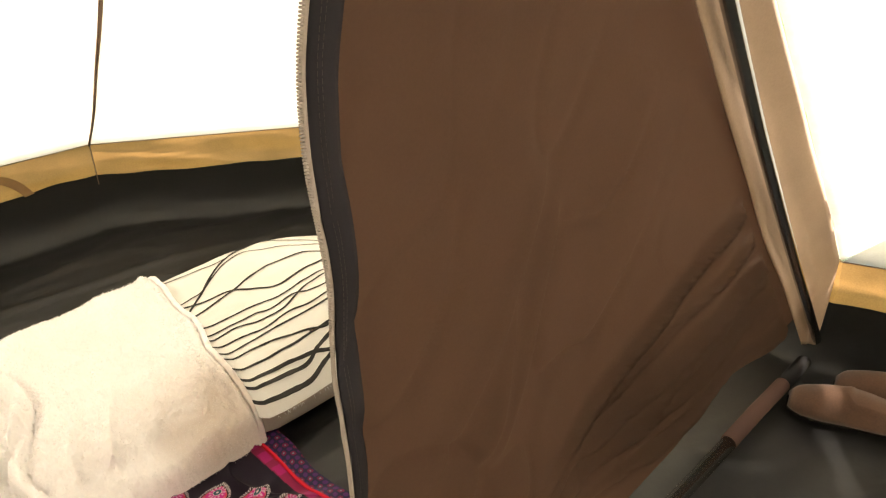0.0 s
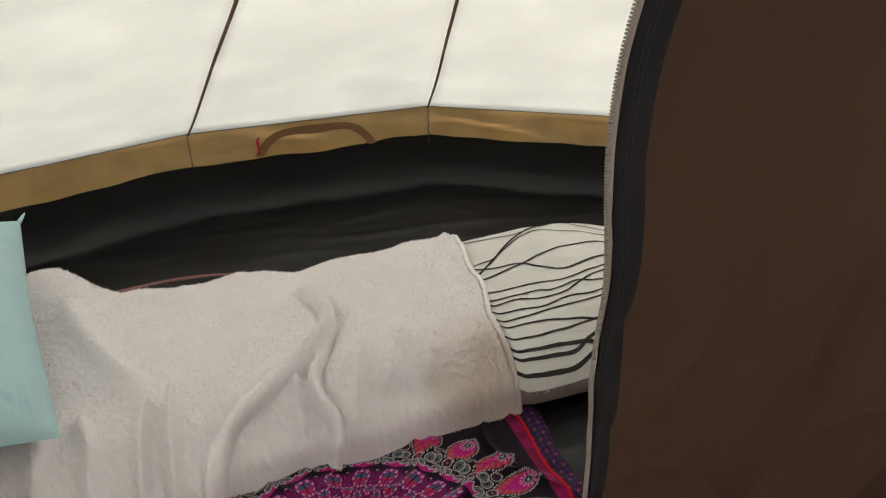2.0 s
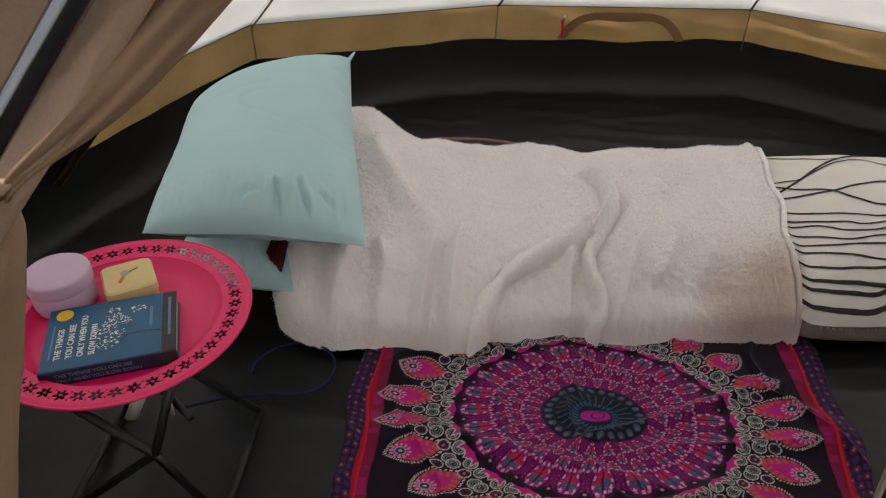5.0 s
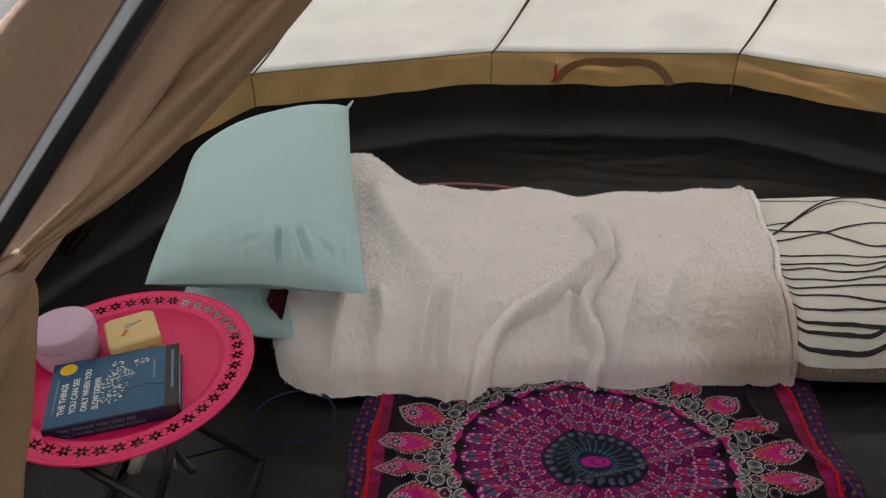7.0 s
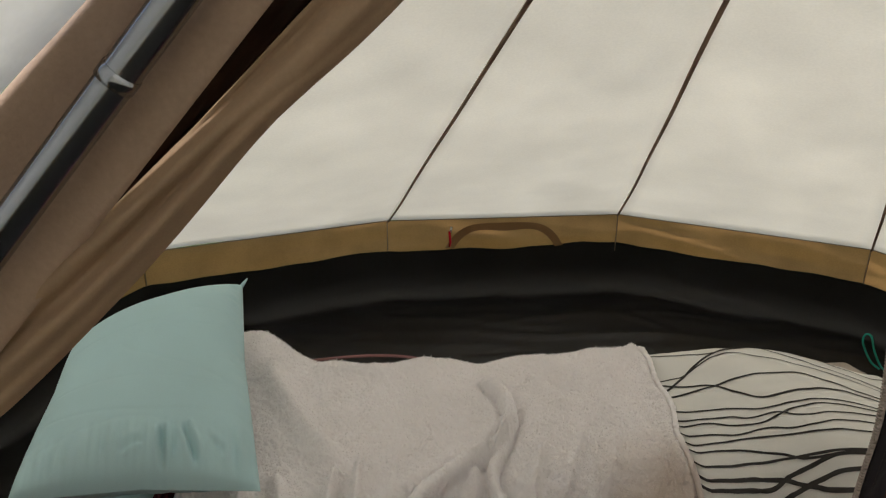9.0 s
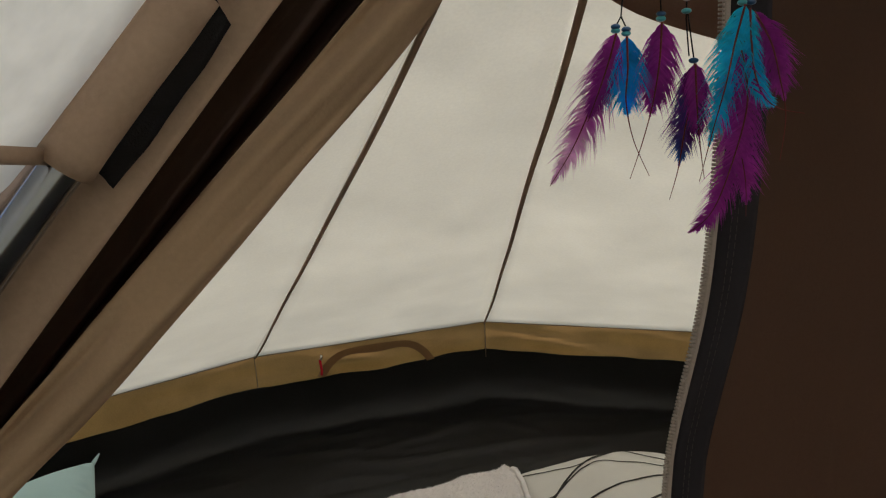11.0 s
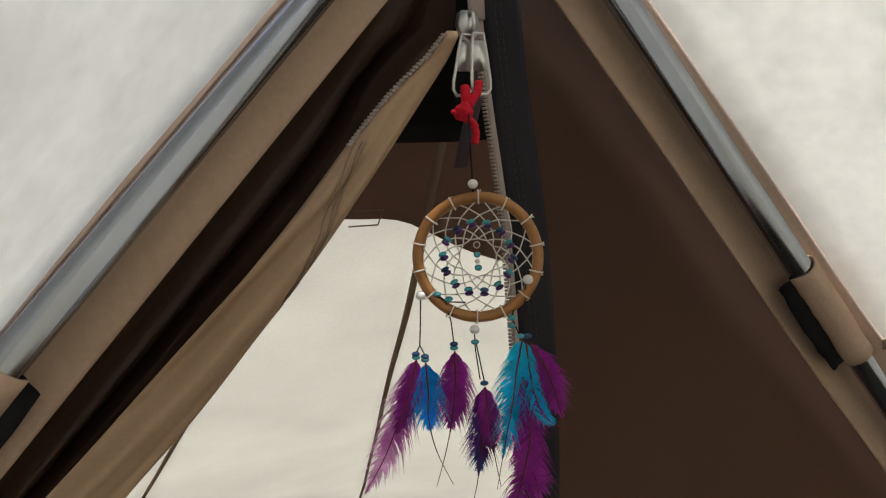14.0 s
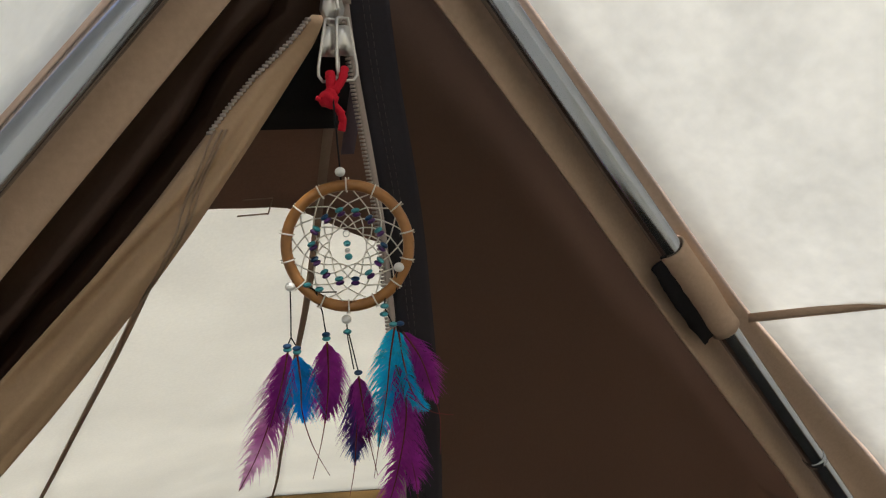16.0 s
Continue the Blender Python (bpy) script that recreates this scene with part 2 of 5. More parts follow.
def vent_arc(q, inset=0.0):
    """Outline of the zipped opening in the skirting."""
    x = lerp(-0.175, 0.285, q)
    h = (1 - abs(2 * q - 1) ** 4.5)
    return Vector((x, 2.106 - 0.004 - inset, TUB_TOP + 0.002 + (SKIRT_TOP - TUB_TOP - 0.018) * h))


def arc_band(u, v):
    p = vent_arc(0.004 + 0.992 * v)
    c = Vector((0.055, p.y, TUB_TOP - 0.02))
    return p + (c - p).normalized() * 0.032 * u + Vector((0, -0.003 * u, 0))


vent = part("vent_zip", sheet(arc_band, 3, 60), cloth("zip_band_cloth", (0.28, 0.165, 0.08), glow=0.3), skirting, "brown zip band of a vent")
part("zip_pull", tube([(-0.158, 2.090, 0.255), (-0.157, 2.084, 0.238), (-0.155, 2.080, 0.215), (-0.158, 2.078, 0.198)], 0.0045, 7), RED, vent, "red cord zip pull")
part("slider", tube([(-0.150, 2.092, 0.272), (-0.155, 2.090, 0.252)], 0.005, 6), NICKEL, vent, "metal zip slider")

floor = empty("floor", "black plastic groundsheet with raised edge", "groundsheet", kind="structure")


def rim(u):
    k = u * len(LOOP)
    i = int(k) % len(LOOP)
    return LOOP[i].lerp(LOOP[(i + 1) % len(LOOP)], k - int(k))


def wrinkle(x, y):
    """Long soft creases of the loose groundsheet."""
    a = nz(x * 0.9 + y * 0.6, y * 5.0, 1.0)
    r1 = max(0.0, 1 - abs(a) * 7) ** 2
    b = nz(x * 2.0 + 5, y * 6 + x * 1.5, 7.0)
    r2 = max(0.0, 1 - abs(b) * 8) ** 2
    return 0.007 * r1 + 0.006 * r2 + 0.006 * nz(x * 2, y * 4, 2) + 0.004 * nz(x * 3, y * 14, 6)


def tub(u, v):
    p = rim(u % 1.0)
    mid = Vector((0, 0.35))
    wav = nz(p.x * 2.2, p.y * 2.2, 3.0) + 0.5 * nz(p.x * 7, p.y * 7, 5)
    if v < 0.86:
        q = mid.lerp(p, 0.966 * v / 0.86)
        return Vector((q.x, q.y, wrinkle(q.x, q.y) * smooth01(v * 6) - 0.010))
    w = (v - 0.86) / 0.14
    q = mid.lerp(p, 0.966 + 0.030 * (1 - (1 - w) ** 3))
    lift = (TUB_TOP + 0.018 * wav) * w ** 1.4
    return Vector((q.x, q.y, lift + wrinkle(q.x, q.y) * (1 - w) + 0.010 * nz(q.x * 5, q.y * 5, w * 4) * math.sin(w * 3.1) - 0.010 * (1 - w)))


part("sheet", sheet(tub, 420, 110, closed=True), TUB, floor)
GRASS = cloth("grass", (0.05, 0.08, 0.025), low=0.6, high=1.4, scale=2.0, fine=60.0)
tagged(finish(sheet(lambda u, v: Vector((lerp(-40, 40, u), lerp(-40, 40, v), -0.04)), 2, 2), "ground", GRASS), "grass ground under the tent", "ground", kind="structure")


# ---- the frame and the dividing curtain ----
def pole_x(z, sgn=1):
    """How far a door pole stands out at a height; the one at positive x is steeper and bows at its foot."""
    if sgn < 0:
        return POLE_K * (POLE_TOP - z)
    return table(((0.0, 0.88), (0.22, 0.872), (0.55, 0.856), (0.85, 0.840), (1.75, 0.838)), z) * (POLE_TOP - z)


frame_thing = empty("door_frame", "bare steel tube A-frame standing on the groundsheet", "tent frame")
for sgn in (1, -1):
    part("pole", tube([(sgn * pole_x(z, sgn), -0.034, z) for z in (0.02, 0.2, 0.4, 0.6, 0.8, 0.95, 1.2, 1.745)], 0.0115, 20), STEEL, frame_thing)
    part("joint", tube([(sgn * pole_x(z, sgn), -0.034, z) for z in (1.128, 1.121)], 0.0123, 20), STEEL, frame_thing)
    part("foot", tube([(sgn * pole_x(z, sgn), -0.034, z) for z in (-0.005, 0.035)], 0.017, 14), VELCRO, frame_thing, "black rubber foot")
    part("socket", tube([(sgn * 1.27, -0.036, 0.026), (sgn * 1.40, -0.036, 0.03)], 0.018, 14), VELCRO, frame_thing, "dark corner socket")
    part("wrap", tube([(sgn * 0.99, -0.036, 0.03), (sgn * 1.12, -0.036, 0.033), (sgn * 1.27, -0.036, 0.03)], 0.0185, 14), cloth("rose_brown_wrap", (0.075, 0.04, 0.034)), frame_thing, "rose-brown cloth wrap")
part("floor_bar", tube([(-1.30, -0.036, 0.026), (1.30, -0.036, 0.026)], 0.0165, 20), STEEL, frame_thing)

curtain = empty("dividing_curtain", "brown cloth door curtain with one half tied back", "curtain")


def strip_fn(sgn):
    def fn(u, v):
        z = lerp(1.72, 0.05, v)
        xi, xo = pole_x(z, sgn) - (0.043 if sgn > 0 else 0.052), min(1.465, POLE_K * (POLE_TOP - z) + table(FLAP, z) + 0.005)
        y = -0.012 + 0.004 * nz(u * 2, z * 5, sgn) - 0.022 * smooth01((u - 0.5) * 2) + 0.010 * nz(u * 3, z * 2.5) * smooth01((0.9 - z) * 2)
        return Vector((sgn * lerp(xi, xo, u), y, z))
    return fn


for sgn in (1, -1):
    thick(part("edge_strip", sheet(strip_fn(sgn), 14, 80), STRIP, curtain, "tan cloth strip along the pole"), 0.002)

    def sleeve(u, v):
        z = lerp(1.384, 1.297, v)
        ang = lerp(-0.55, 1.05, u) * math.pi
        r = 0.0142 + 0.0012 * nz(u * 3, v * 3, sgn) + 0.002 * (v - 0.5) ** 2
        across = Vector((sgn * 0.747, 0, 0.664))
        c = Vector((sgn * pole_x(z, sgn), -0.034, z))
        return c + r * (math.sin(ang) * across + math.cos(ang) * Vector((0, -1, 0)))
    thick(part("pole_sleeve", sheet(sleeve, 16, 10), STRIP, curtain, "tan cloth sleeve holding the pole"), 0.0025)

    def tab(u, v):
        z = lerp(1.378, 1.296, v)
        c = Vector((sgn * (pole_x(z, sgn) - 0.0145 - 0.008 * u * (0.75 + 0.35 * math.sin(v * 3))), -0.036 + 0.010 * u + 0.004 * nz(u * 4, v * 6), z - 0.014 * u))
        return c
    thick(part("velcro_tab", sheet(tab, 5, 12), VELCRO, curtain, "black hook-and-loop tab"), 0.0035)


ZIP_X = ((0.0, 0.036), (0.45, 0.016), (0.55, 0.006), (0.62, 0.006), (0.70, 0.001), (0.757, -0.006), (0.80, 0.0), (0.86, 0.001), (0.93, -0.011), (1.0, -0.013), (1.06, -0.007), (1.12, 0.010), (1.16, 0.015), (1.21, 0.019), (1.30, 0.022), (1.40, 0.019), (1.46, 0.016), (1.51, 0.008), (1.6, 0.0), (1.75, 0.0))


def zip_x(z):
    return sum(table(ZIP_X, z + d) for d in (-0.04, -0.02, 0, 0.02, 0.04)) / 5


CREASES = (  # long pulled creases of the door half: start and end (x, z), width, depth
    ((0.30, 0.30), (0.92, 0.665), 0.013, 0.026), ((0.36, 0.29), (1.10, 0.485), 0.014, 0.036), ((0.40, 0.245), (1.20, 0.362), 0.013, 0.034),
    ((0.48, 0.185), (1.26, 0.215), 0.012, 0.030), ((0.36, 0.33), (1.02, 0.575), 0.011, 0.020), ((0.52, 0.265), (1.16, 0.425), 0.010, 0.020), ((0.60, 0.222), (1.24, 0.285), 0.010, 0.020),
    ((0.10, 0.42), (0.30, 0.86), 0.020, 0.010), ((0.22, 0.45), (0.33, 0.80), 0.022, 0.012), ((0.16, 0.30), (0.25, 0.70), 0.018, 0.010))


def leaf_y(x, z):
    """How the hanging door half swells and creases."""
    w = x - zip_x(z)
    right = pole_x(z) - 0.05
    edge = smooth01((right - x) / 0.12)
    low = smooth01((1.25 - z) / 0.8)
    y = 0.055 * nz(x * 3.6, z * 0.9, 3) * low * edge + 0.003 * nz(x * 11 + z * 2, z * 3, 8) * low
    ph = 17 * x + 4.0 * nz(x * 1.3 + 3, z * 1.0, 5) + 2.0 * z
    y += 0.017 * math.sin(ph) * low * edge * smooth01((0.95 - x) * 2) * (0.6 + 0.8 * nz(x * 2, z * 1.6, 14))
    crumple = abs(nz(x * 6.5 + 2, z * 4.5 - x * 3, 16))
    y += 0.012 * max(0.0, 1 - crumple * 5) ** 2 * low * edge * smooth01((0.75 - x) * 3)
    for (ax, az), (bx, bz), wide, deep in CREASES:
        dx, dz = bx - ax, bz - az
        ln = math.hypot(dx, dz)
        t = ((x - ax) * dx + (z - az) * dz) / (ln * ln)
        if -0.05 < t < 1.1:
            d = ((z - az) * dx - (x - ax) * dz) / ln + 0.012 * nz(t * 3, ax * 9 + az * 7, 2)
            if abs(d) < wide * 4:
                k = smooth01(t * 3 + 0.1) * smooth01((1.08 - t) * 6) * smooth01((right - x) / 0.06)
                y -= deep * k * math.exp(-(d / wide) ** 2) * (1.0 if d > 0 else math.exp(-(d / (0.45 * wide)) ** 2))
                y += 0.45 * deep * k * math.exp(-((d + 1.3 * wide) / (0.9 * wide)) ** 2)
    return y * smooth01(w / 0.05 + 0.15)


def leaf_bottom(x):
    return table(((0.0, 0.012), (0.35, 0.03), (0.6, 0.11), (1.0, 0.15), (1.35, 0.17)), x)


def right_leaf(u, v):
    x_at = lerp(0.038, 1.36, u)
    zb = leaf_bottom(x_at)
    z = lerp(1.69, zb, v)
    x0, x1 = zip_x(z) + 0.036, pole_x(z) - 0.006
    x = lerp(x0, max(x0 + 0.001, x1), u)
    return Vector((x, leaf_y(x, z), z))


part("closed_leaf", sheet(right_leaf, 260, 250), LEAF, curtain, "brown cloth door half hanging closed")


def pleat(a, b, wide, back):
    """A narrow fold of doubled cloth lying behind a crease."""
    dx, dz = b[0] - a[0], b[1] - a[1]
    ln = math.hypot(dx, dz)

    def fn(u, v):
        t = lerp(0.06, 0.99, v)
        shift = -0.012 * nz(t * 3, a[0] * 9 + a[1] * 7, 2)
        half = wide * (0.25 + 0.75 * smooth01(t * 3) * smooth01((1.02 - t) * 5)) * (1 + 0.3 * nz(t * 5, a[0] * 31))
        d = shift + half * (2 * u - 1) + 0.3 * wide
        x, z = a[0] + dx * t - dz / ln * d, a[1] + dz * t + dx / ln * d
        return Vector((x, leaf_y(x, z) + back, z))
    return sheet(fn, 2, 60)


for _a, _b2, _w, _deep in CREASES[:7]:
    part("pleat", pleat(_a, _b2, 0.20 * _w, 0.0015), LEAF, curtain, "folded-over crease in the brown cloth")
    part("pleat", pleat(_a, _b2, 0.42 * _w, 0.003), LEAF, curtain, "folded-over crease in the brown cloth")


def right_tape(u, v):
    z = lerp(1.70, 0.012, v)
    x = zip_x(z) + lerp(0.006, 0.039, u)
    return Vector((x, leaf_y(x, z) - 0.002 - 0.002 * math.sin(u * math.pi), z))


tape = thick(part("zip_facing", sheet(right_tape, 6, 130), NAVY_TAPE, curtain, "dark facing beside the zip"), 0.0025)


def stitch_row(off):
    out = []
    z = 1.69
    while z > 0.35:
        x = zip_x(z) + off
        x2 = zip_x(z - 0.0045) + off
        out.append(tube([(x, leaf_y(x, z) - 0.0052, z), (x2, leaf_y(x2, z - 0.0045) - 0.0052, z - 0.0045)], 0.00032, 4))
        z -= 0.0065
    return out


part("stitching", merge(stitch_row(0.016) + stitch_row(0.021)), THREAD, tape, "pale stitching")


def zip_edge(u, v):
    z = lerp(1.595, 0.012, v)
    x = zip_x(z) + lerp(0.0, 0.0052, u)
    return Vector((x, leaf_y(x + 0.01, z) - 0.004, z))


thick(part("zip_tape", sheet(zip_edge, 2, 130), ZIP_TAPE, curtain, "beige zip tape"), 0.002)


def teeth(path, n, size, lean):
    out = bmesh.new()
    for i in range(n):
        p, d, side = path(i / n)
        m = Matrix.Translation(p) @ Matrix.Diagonal((size[0], size[1], size[2], 1))
        bmesh.ops.create_cube(out, size=1.0, matrix=m)
    return out


part("zip_teeth", teeth(lambda q: (Vector((zip_x(lerp(1.59, 0.4, q)) - 0.002, leaf_y(zip_x(lerp(1.59, 0.4, q)), lerp(1.59, 0.4, q)) - 0.005, lerp(1.59, 0.4, q))), None, None), 420, (0.003, 0.0035, 0.0016), 0), ZIP_TAPE, curtain, "beige zip teeth")

# closed part of the zip above the slider, and the left facing
thick(part("closed_zip", sheet(lambda u, v: Vector((lerp(-0.0065, 0.0065, u), -0.007 - 0.002 * math.sin(u * math.pi), lerp(1.74, 1.592, v))), 4, 8), ZIP_TAPE, curtain, "closed beige zip"), 0.002)

DRAPE_E = ((0.789, -0.815), (0.834, -0.736), (0.862, -0.695), (0.902, -0.650), (0.961, -0.588), (1.01, -0.54), (1.092, -0.466), (1.136, -0.41), (1.204, -0.34), (1.292, -0.252), (1.33, -0.212), (1.386, -0.16), (1.463, -0.095), (1.522, -0.052), (1.584, -0.008))
DRAPE_M = ((0.789, -0.825), (0.855, -0.768), (0.938, -0.677), (1.009, -0.601), (1.113, -0.487), (1.231, -0.366), (1.308, -0.287), (1.36, -0.235), (1.458, -0.138), (1.539, -0.068), (1.584, -0.014))


def soft_table(rows, z, d=0.02):
    return (table(rows, z - d) + 2 * table(rows, z) + table(rows, z + d)) / 4


def left_dark(u, v):
    z = lerp(1.70, 0.785, v)
    s0 = -(pole_x(z, -1) - 0.046)
    m = soft_table(DRAPE_M, min(z, 1.584)) if z < 1.584 else -0.010
    m = max(m, s0 + 0.001) + 0.022 * smooth01((1.56 - z) / 0.05)
    x = lerp(s0, m, u)
    fold = 0.012 * math.sin(u * math.pi) + 0.030 * max(0, 1 - abs(u - 0.55) * 8) ** 1.3 + 0.010 * smooth01((u - 0.70) * 4) - 0.006 * math.sin(u * 9 + z * 3) * math.sin(u * math.pi)
    return Vector((x, 0.004 + fold * smooth01((1.64 - z) / 0.1), z))


thick(part("drawn_leaf", sheet(left_dark, 64, 90), LEAF, curtain, "brown cloth door half drawn aside"), 0.0015)


def left_roll(u, v):
    z = lerp(1.584, 0.785, v)
    m, e = soft_table(DRAPE_M, z) - 0.002, soft_table(DRAPE_E, z)
    grow = smooth01(v * 6)
    x = lerp(m, e, 1 - (1 - u) ** 1.5)
    y = -0.002 - 0.017 * math.sin(u * math.pi * 0.9) * grow + 0.024 * u ** 3 * grow
    y += 0.006 * math.sin(u * 13 + v * 22) * grow * (1 - u) + 0.008 * nz(u * 5 + v * 7, v * 9, 3) * grow
    return Vector((x, y, z))


roll = thick(part("turned_edge", sheet(left_roll, 24, 110), LINING, curtain, "lighter tan lining turned outward"), 0.0015)


def roll_seam(off):
    return tube([left_roll(min(0.95, max(0.02, off + 0.9 * (i / 20) ** 1.3)), 0.10 + 0.15 * i / 20) - Vector((0, 0.0018, 0)) for i in range(21)], 0.0009, 5)


for _off in (0.05, 0.12, 0.17):
    part("seam_line", roll_seam(_off), SEAM, roll, "dark seam line")
part("zip_teeth", teeth(lambda q: (left_roll(0.02, 0.005 + 0.10 * q) + Vector((-0.001, -0.003, 0)), None, None), 34, (0.0035, 0.003, 0.0022), 0), ZIP_TAPE, roll, "beige zip teeth")


def hanging(u, v):
    z = lerp(0.80, 0.02, v)
    right = table(((0.02, -1.09), (0.48, -0.930), (0.66, -0.852), (0.735, -0.824), (0.77, -0.822), (0.80, -0.816)), z)
    half = lerp(0.018, 0.115, smooth01(v * 2.2))
    cx = right - half * 1.2
    a = u * 2 * math.pi
    fl = 1 + 0.20 * math.sin(a * 5 + v * 2) * smooth01(v * 3)
    return Vector((cx + half * math.cos(a) * fl, 0.012 + 0.55 * half * math.sin(a) * fl, z))


thick(part("hanging_end", sheet(hanging, 64, 40, closed=True), LINING, curtain, "loose end hanging below the tie"), 0.0015)
part("tie_band", tube([Vector((-0.832 + 0.026 * math.cos(a), 0.004 + 0.036 * math.sin(a), 0.790 + 0.012 * math.cos(a))) for a in (2 * math.pi * i / 20 for i in range(21))], 0.006, 7), STRIP, curtain, "tan tie band")

# zip slider with two pulls and the knotted cord
slider = empty("zip_slider", "nickel zip slider with two pulls and red cord", "zip slider", at=(-0.010, 0, 0))


def plate(outline, y0, y1):
    bm = bmesh.new()
    front = [bm.verts.new((x, y0, z)) for x, z in outline]
    back = [bm.verts.new((x, y1, z)) for x, z in outline]
    bm.faces.new(front)
    bm.faces.new(back[::-1])
    for i in range(len(outline)):
        j = (i + 1) % len(outline)
        bm.faces.new((front[i], back[i], back[j], front[j]))
    bmesh.ops.recalc_face_normals(bm, faces=bm.faces)
    bmesh.ops.bevel(bm, geom=bm.edges[:], offset=0.0005, segments=2, affect="EDGES")
    return bm


part("body", plate([(-0.006, 1.596), (0.0055, 1.596), (0.008, 1.586), (0.0055, 1.578), (0.001, 1.574), (-0.0045, 1.578), (-0.008, 1.586)], -0.016, -0.007), NICKEL, slider)
part("bridge", tube([(-0.0, -0.016, 1.594), (0.0, -0.0215, 1.592), (0.0, -0.0225, 1.585), (0.0, -0.016, 1.578)], 0.0016, 8), NICKEL, slider)


def pull(dx, y, lean):
    def ring(w, z0, z1):
        return [(dx - w + lean * (1.578 - z0), z0), (dx + w + lean * (1.578 - z0), z0)]
    left = [(dx - 0.004, 1.578), (dx - 0.0055, 1.566), (dx - 0.0075, 1.545), (dx - 0.0072, 1.539), (dx - 0.004, 1.535)]
    pts = [Vector((x + lean * (1.578 - z), y, z)) for x, z in left]
    pts += [Vector((2 * dx - x + lean * (1.578 - z), y, z)) for x, z in reversed(left)]
    frame_loop = tube(pts + [pts[0]], 0.0012, 7)
    web = plate([(dx - 0.0048 + lean * 0.005, 1.573), (dx + 0.0048 + lean * 0.005, 1.573), (dx + 0.0064 + lean * 0.026, 1.552), (dx - 0.0064 + lean * 0.026, 1.552)], y - 0.0009, y + 0.0009)
    return merge([frame_loop, web])


part("pull", pull(0.002, -0.024, 0.02), NICKEL, slider)
part("pull", pull(-0.004, -0.018, -0.14), NICKEL, slider)

def lumpy(points, r, seed):
    pts = []
    vs = [Vector(p) for p in points]
    for a, b in zip(vs, vs[1:]):
        pts += [a.lerp(b, i / 6) for i in range(6)]
    pts.append(vs[-1])
    return tube(pts, r, 9, taper=lambda q: 0.85 + 0.35 * nz(q * 14, seed))


knot = bmesh.new()
bmesh.ops.create_icosphere(knot, subdivisions=3, radius=0.0066)
for v in knot.verts:
    v.co *= 1 + 0.35 * nz(v.co.x * 260, v.co.y * 260, v.co.z * 260)
    v.co += Vector((-0.0145, -0.029, 1.522))
red_cord = part("cord", merge([
    lumpy([(-0.0105, -0.024, 1.540), (-0.012, -0.028, 1.532), (-0.013, -0.028, 1.524)], 0.0042, 1),
    lumpy([(0.0, -0.026, 1.543), (-0.004, -0.030, 1.535), (-0.011, -0.030, 1.526)], 0.0035, 2),
    lumpy([(-0.017, -0.029, 1.524), (-0.021, -0.029, 1.521), (-0.024, -0.029, 1.5225)], 0.002, 3),
    lumpy([(-0.014, -0.030, 1.519), (-0.008, -0.031, 1.513), (-0.0065, -0.031, 1.506), (-0.008, -0.030, 1.4995)], 0.0032, 4)]), RED, slider, "short knotted red cord")
part("knot", knot, RED, red_cord)

# ---- the bed ----
FLEECE, _t, _b = shader("white_fleece", (0.945, 0.903, 0.90), 0.95, 0.0, 0.45)
_b.inputs["Specular IOR Level"].default_value = 0.1
_v = coords(_t)
# beige blotch with a ragged edge at the right front of the fleece
_sx = _t.nodes.new("ShaderNodeVectorMath")
_sx.operation = "DISTANCE"
_sx.inputs[1].default_value = (0.20, 0.74, 0.10)
_wob = node(_t, "ShaderNodeTexNoise", Scale=9.0, Detail=4.0)
_t.links.new(_v, _wob.inputs["Vector"])
_off = node(_t, "ShaderNodeMath")
_off.operation = "MULTIPLY_ADD"
_off.inputs[1].default_value = 0.16
_t.links.new(_wob.outputs[0], _off.inputs[0])
_t.links.new(_v, _sx.inputs[0])
_t.links.new(_sx.outputs["Value"], _off.inputs[2])
_rmp = _t.nodes.new("ShaderNodeValToRGB")
_rmp.color_ramp.elements[0].position, _rmp.color_ramp.elements[1].position = 0.12, 0.27
_rmp.color_ramp.elements[0].color, _rmp.color_ramp.elements[1].color = (0.74, 0.66, 0.58, 1), (1, 1, 1, 1)
_t.links.new(_off.outputs[0], _rmp.inputs[0])
_blotch = _t.nodes.new("ShaderNodeMix")
_blotch.data_type, _blotch.blend_type = "RGBA", "MULTIPLY"
_blotch.inputs[0].default_value = 1.0
_t.links.new(mottle(_t, (0.945, 0.903, 0.90), 0.93, 1.03, 7.0, 140.0), _blotch.inputs[6])
_t.links.new(_rmp.outputs[0], _blotch.inputs[7])
_t.links.new(_blotch.outputs[2], _b.inputs["Base Color"])
_n1 = node(_t, "ShaderNodeTexNoise", Scale=75.0, Detail=5.0, Roughness=0.65, Distortion=0.6)
_n2 = node(_t, "ShaderNodeTexVoronoi", Scale=120.0)
for _k in (_n1, _n2):
    _t.links.new(_v, _k.inputs["Vector"])
_m = _t.nodes.new("ShaderNodeMath")
_m.operation = "MULTIPLY_ADD"
_m.inputs[1].default_value = -0.35
_t.links.new(_n2.outputs["Distance"], _m.inputs[0])
_t.links.new(_n1.outputs[0], _m.inputs[2])
_bp = node(_t, "ShaderNodeBump", Strength=0.45, Distance=0.005)
_t.links.new(_m.outputs[0], _bp.inputs["Height"])
_t.links.new(_bp.outputs[0], _b.inputs["Normal"])
_tr = _t.nodes.new("ShaderNodeBsdfTranslucent")
_tr.inputs["Color"].default_value = (0.95, 0.91, 0.90, 1)
_mx = _t.nodes.new("ShaderNodeMixShader")
_mx.inputs[0].default_value = 0.35
_t.links.new(_b.outputs[0], _mx.inputs[1])
_t.links.new(_tr.outputs[0], _mx.inputs[2])
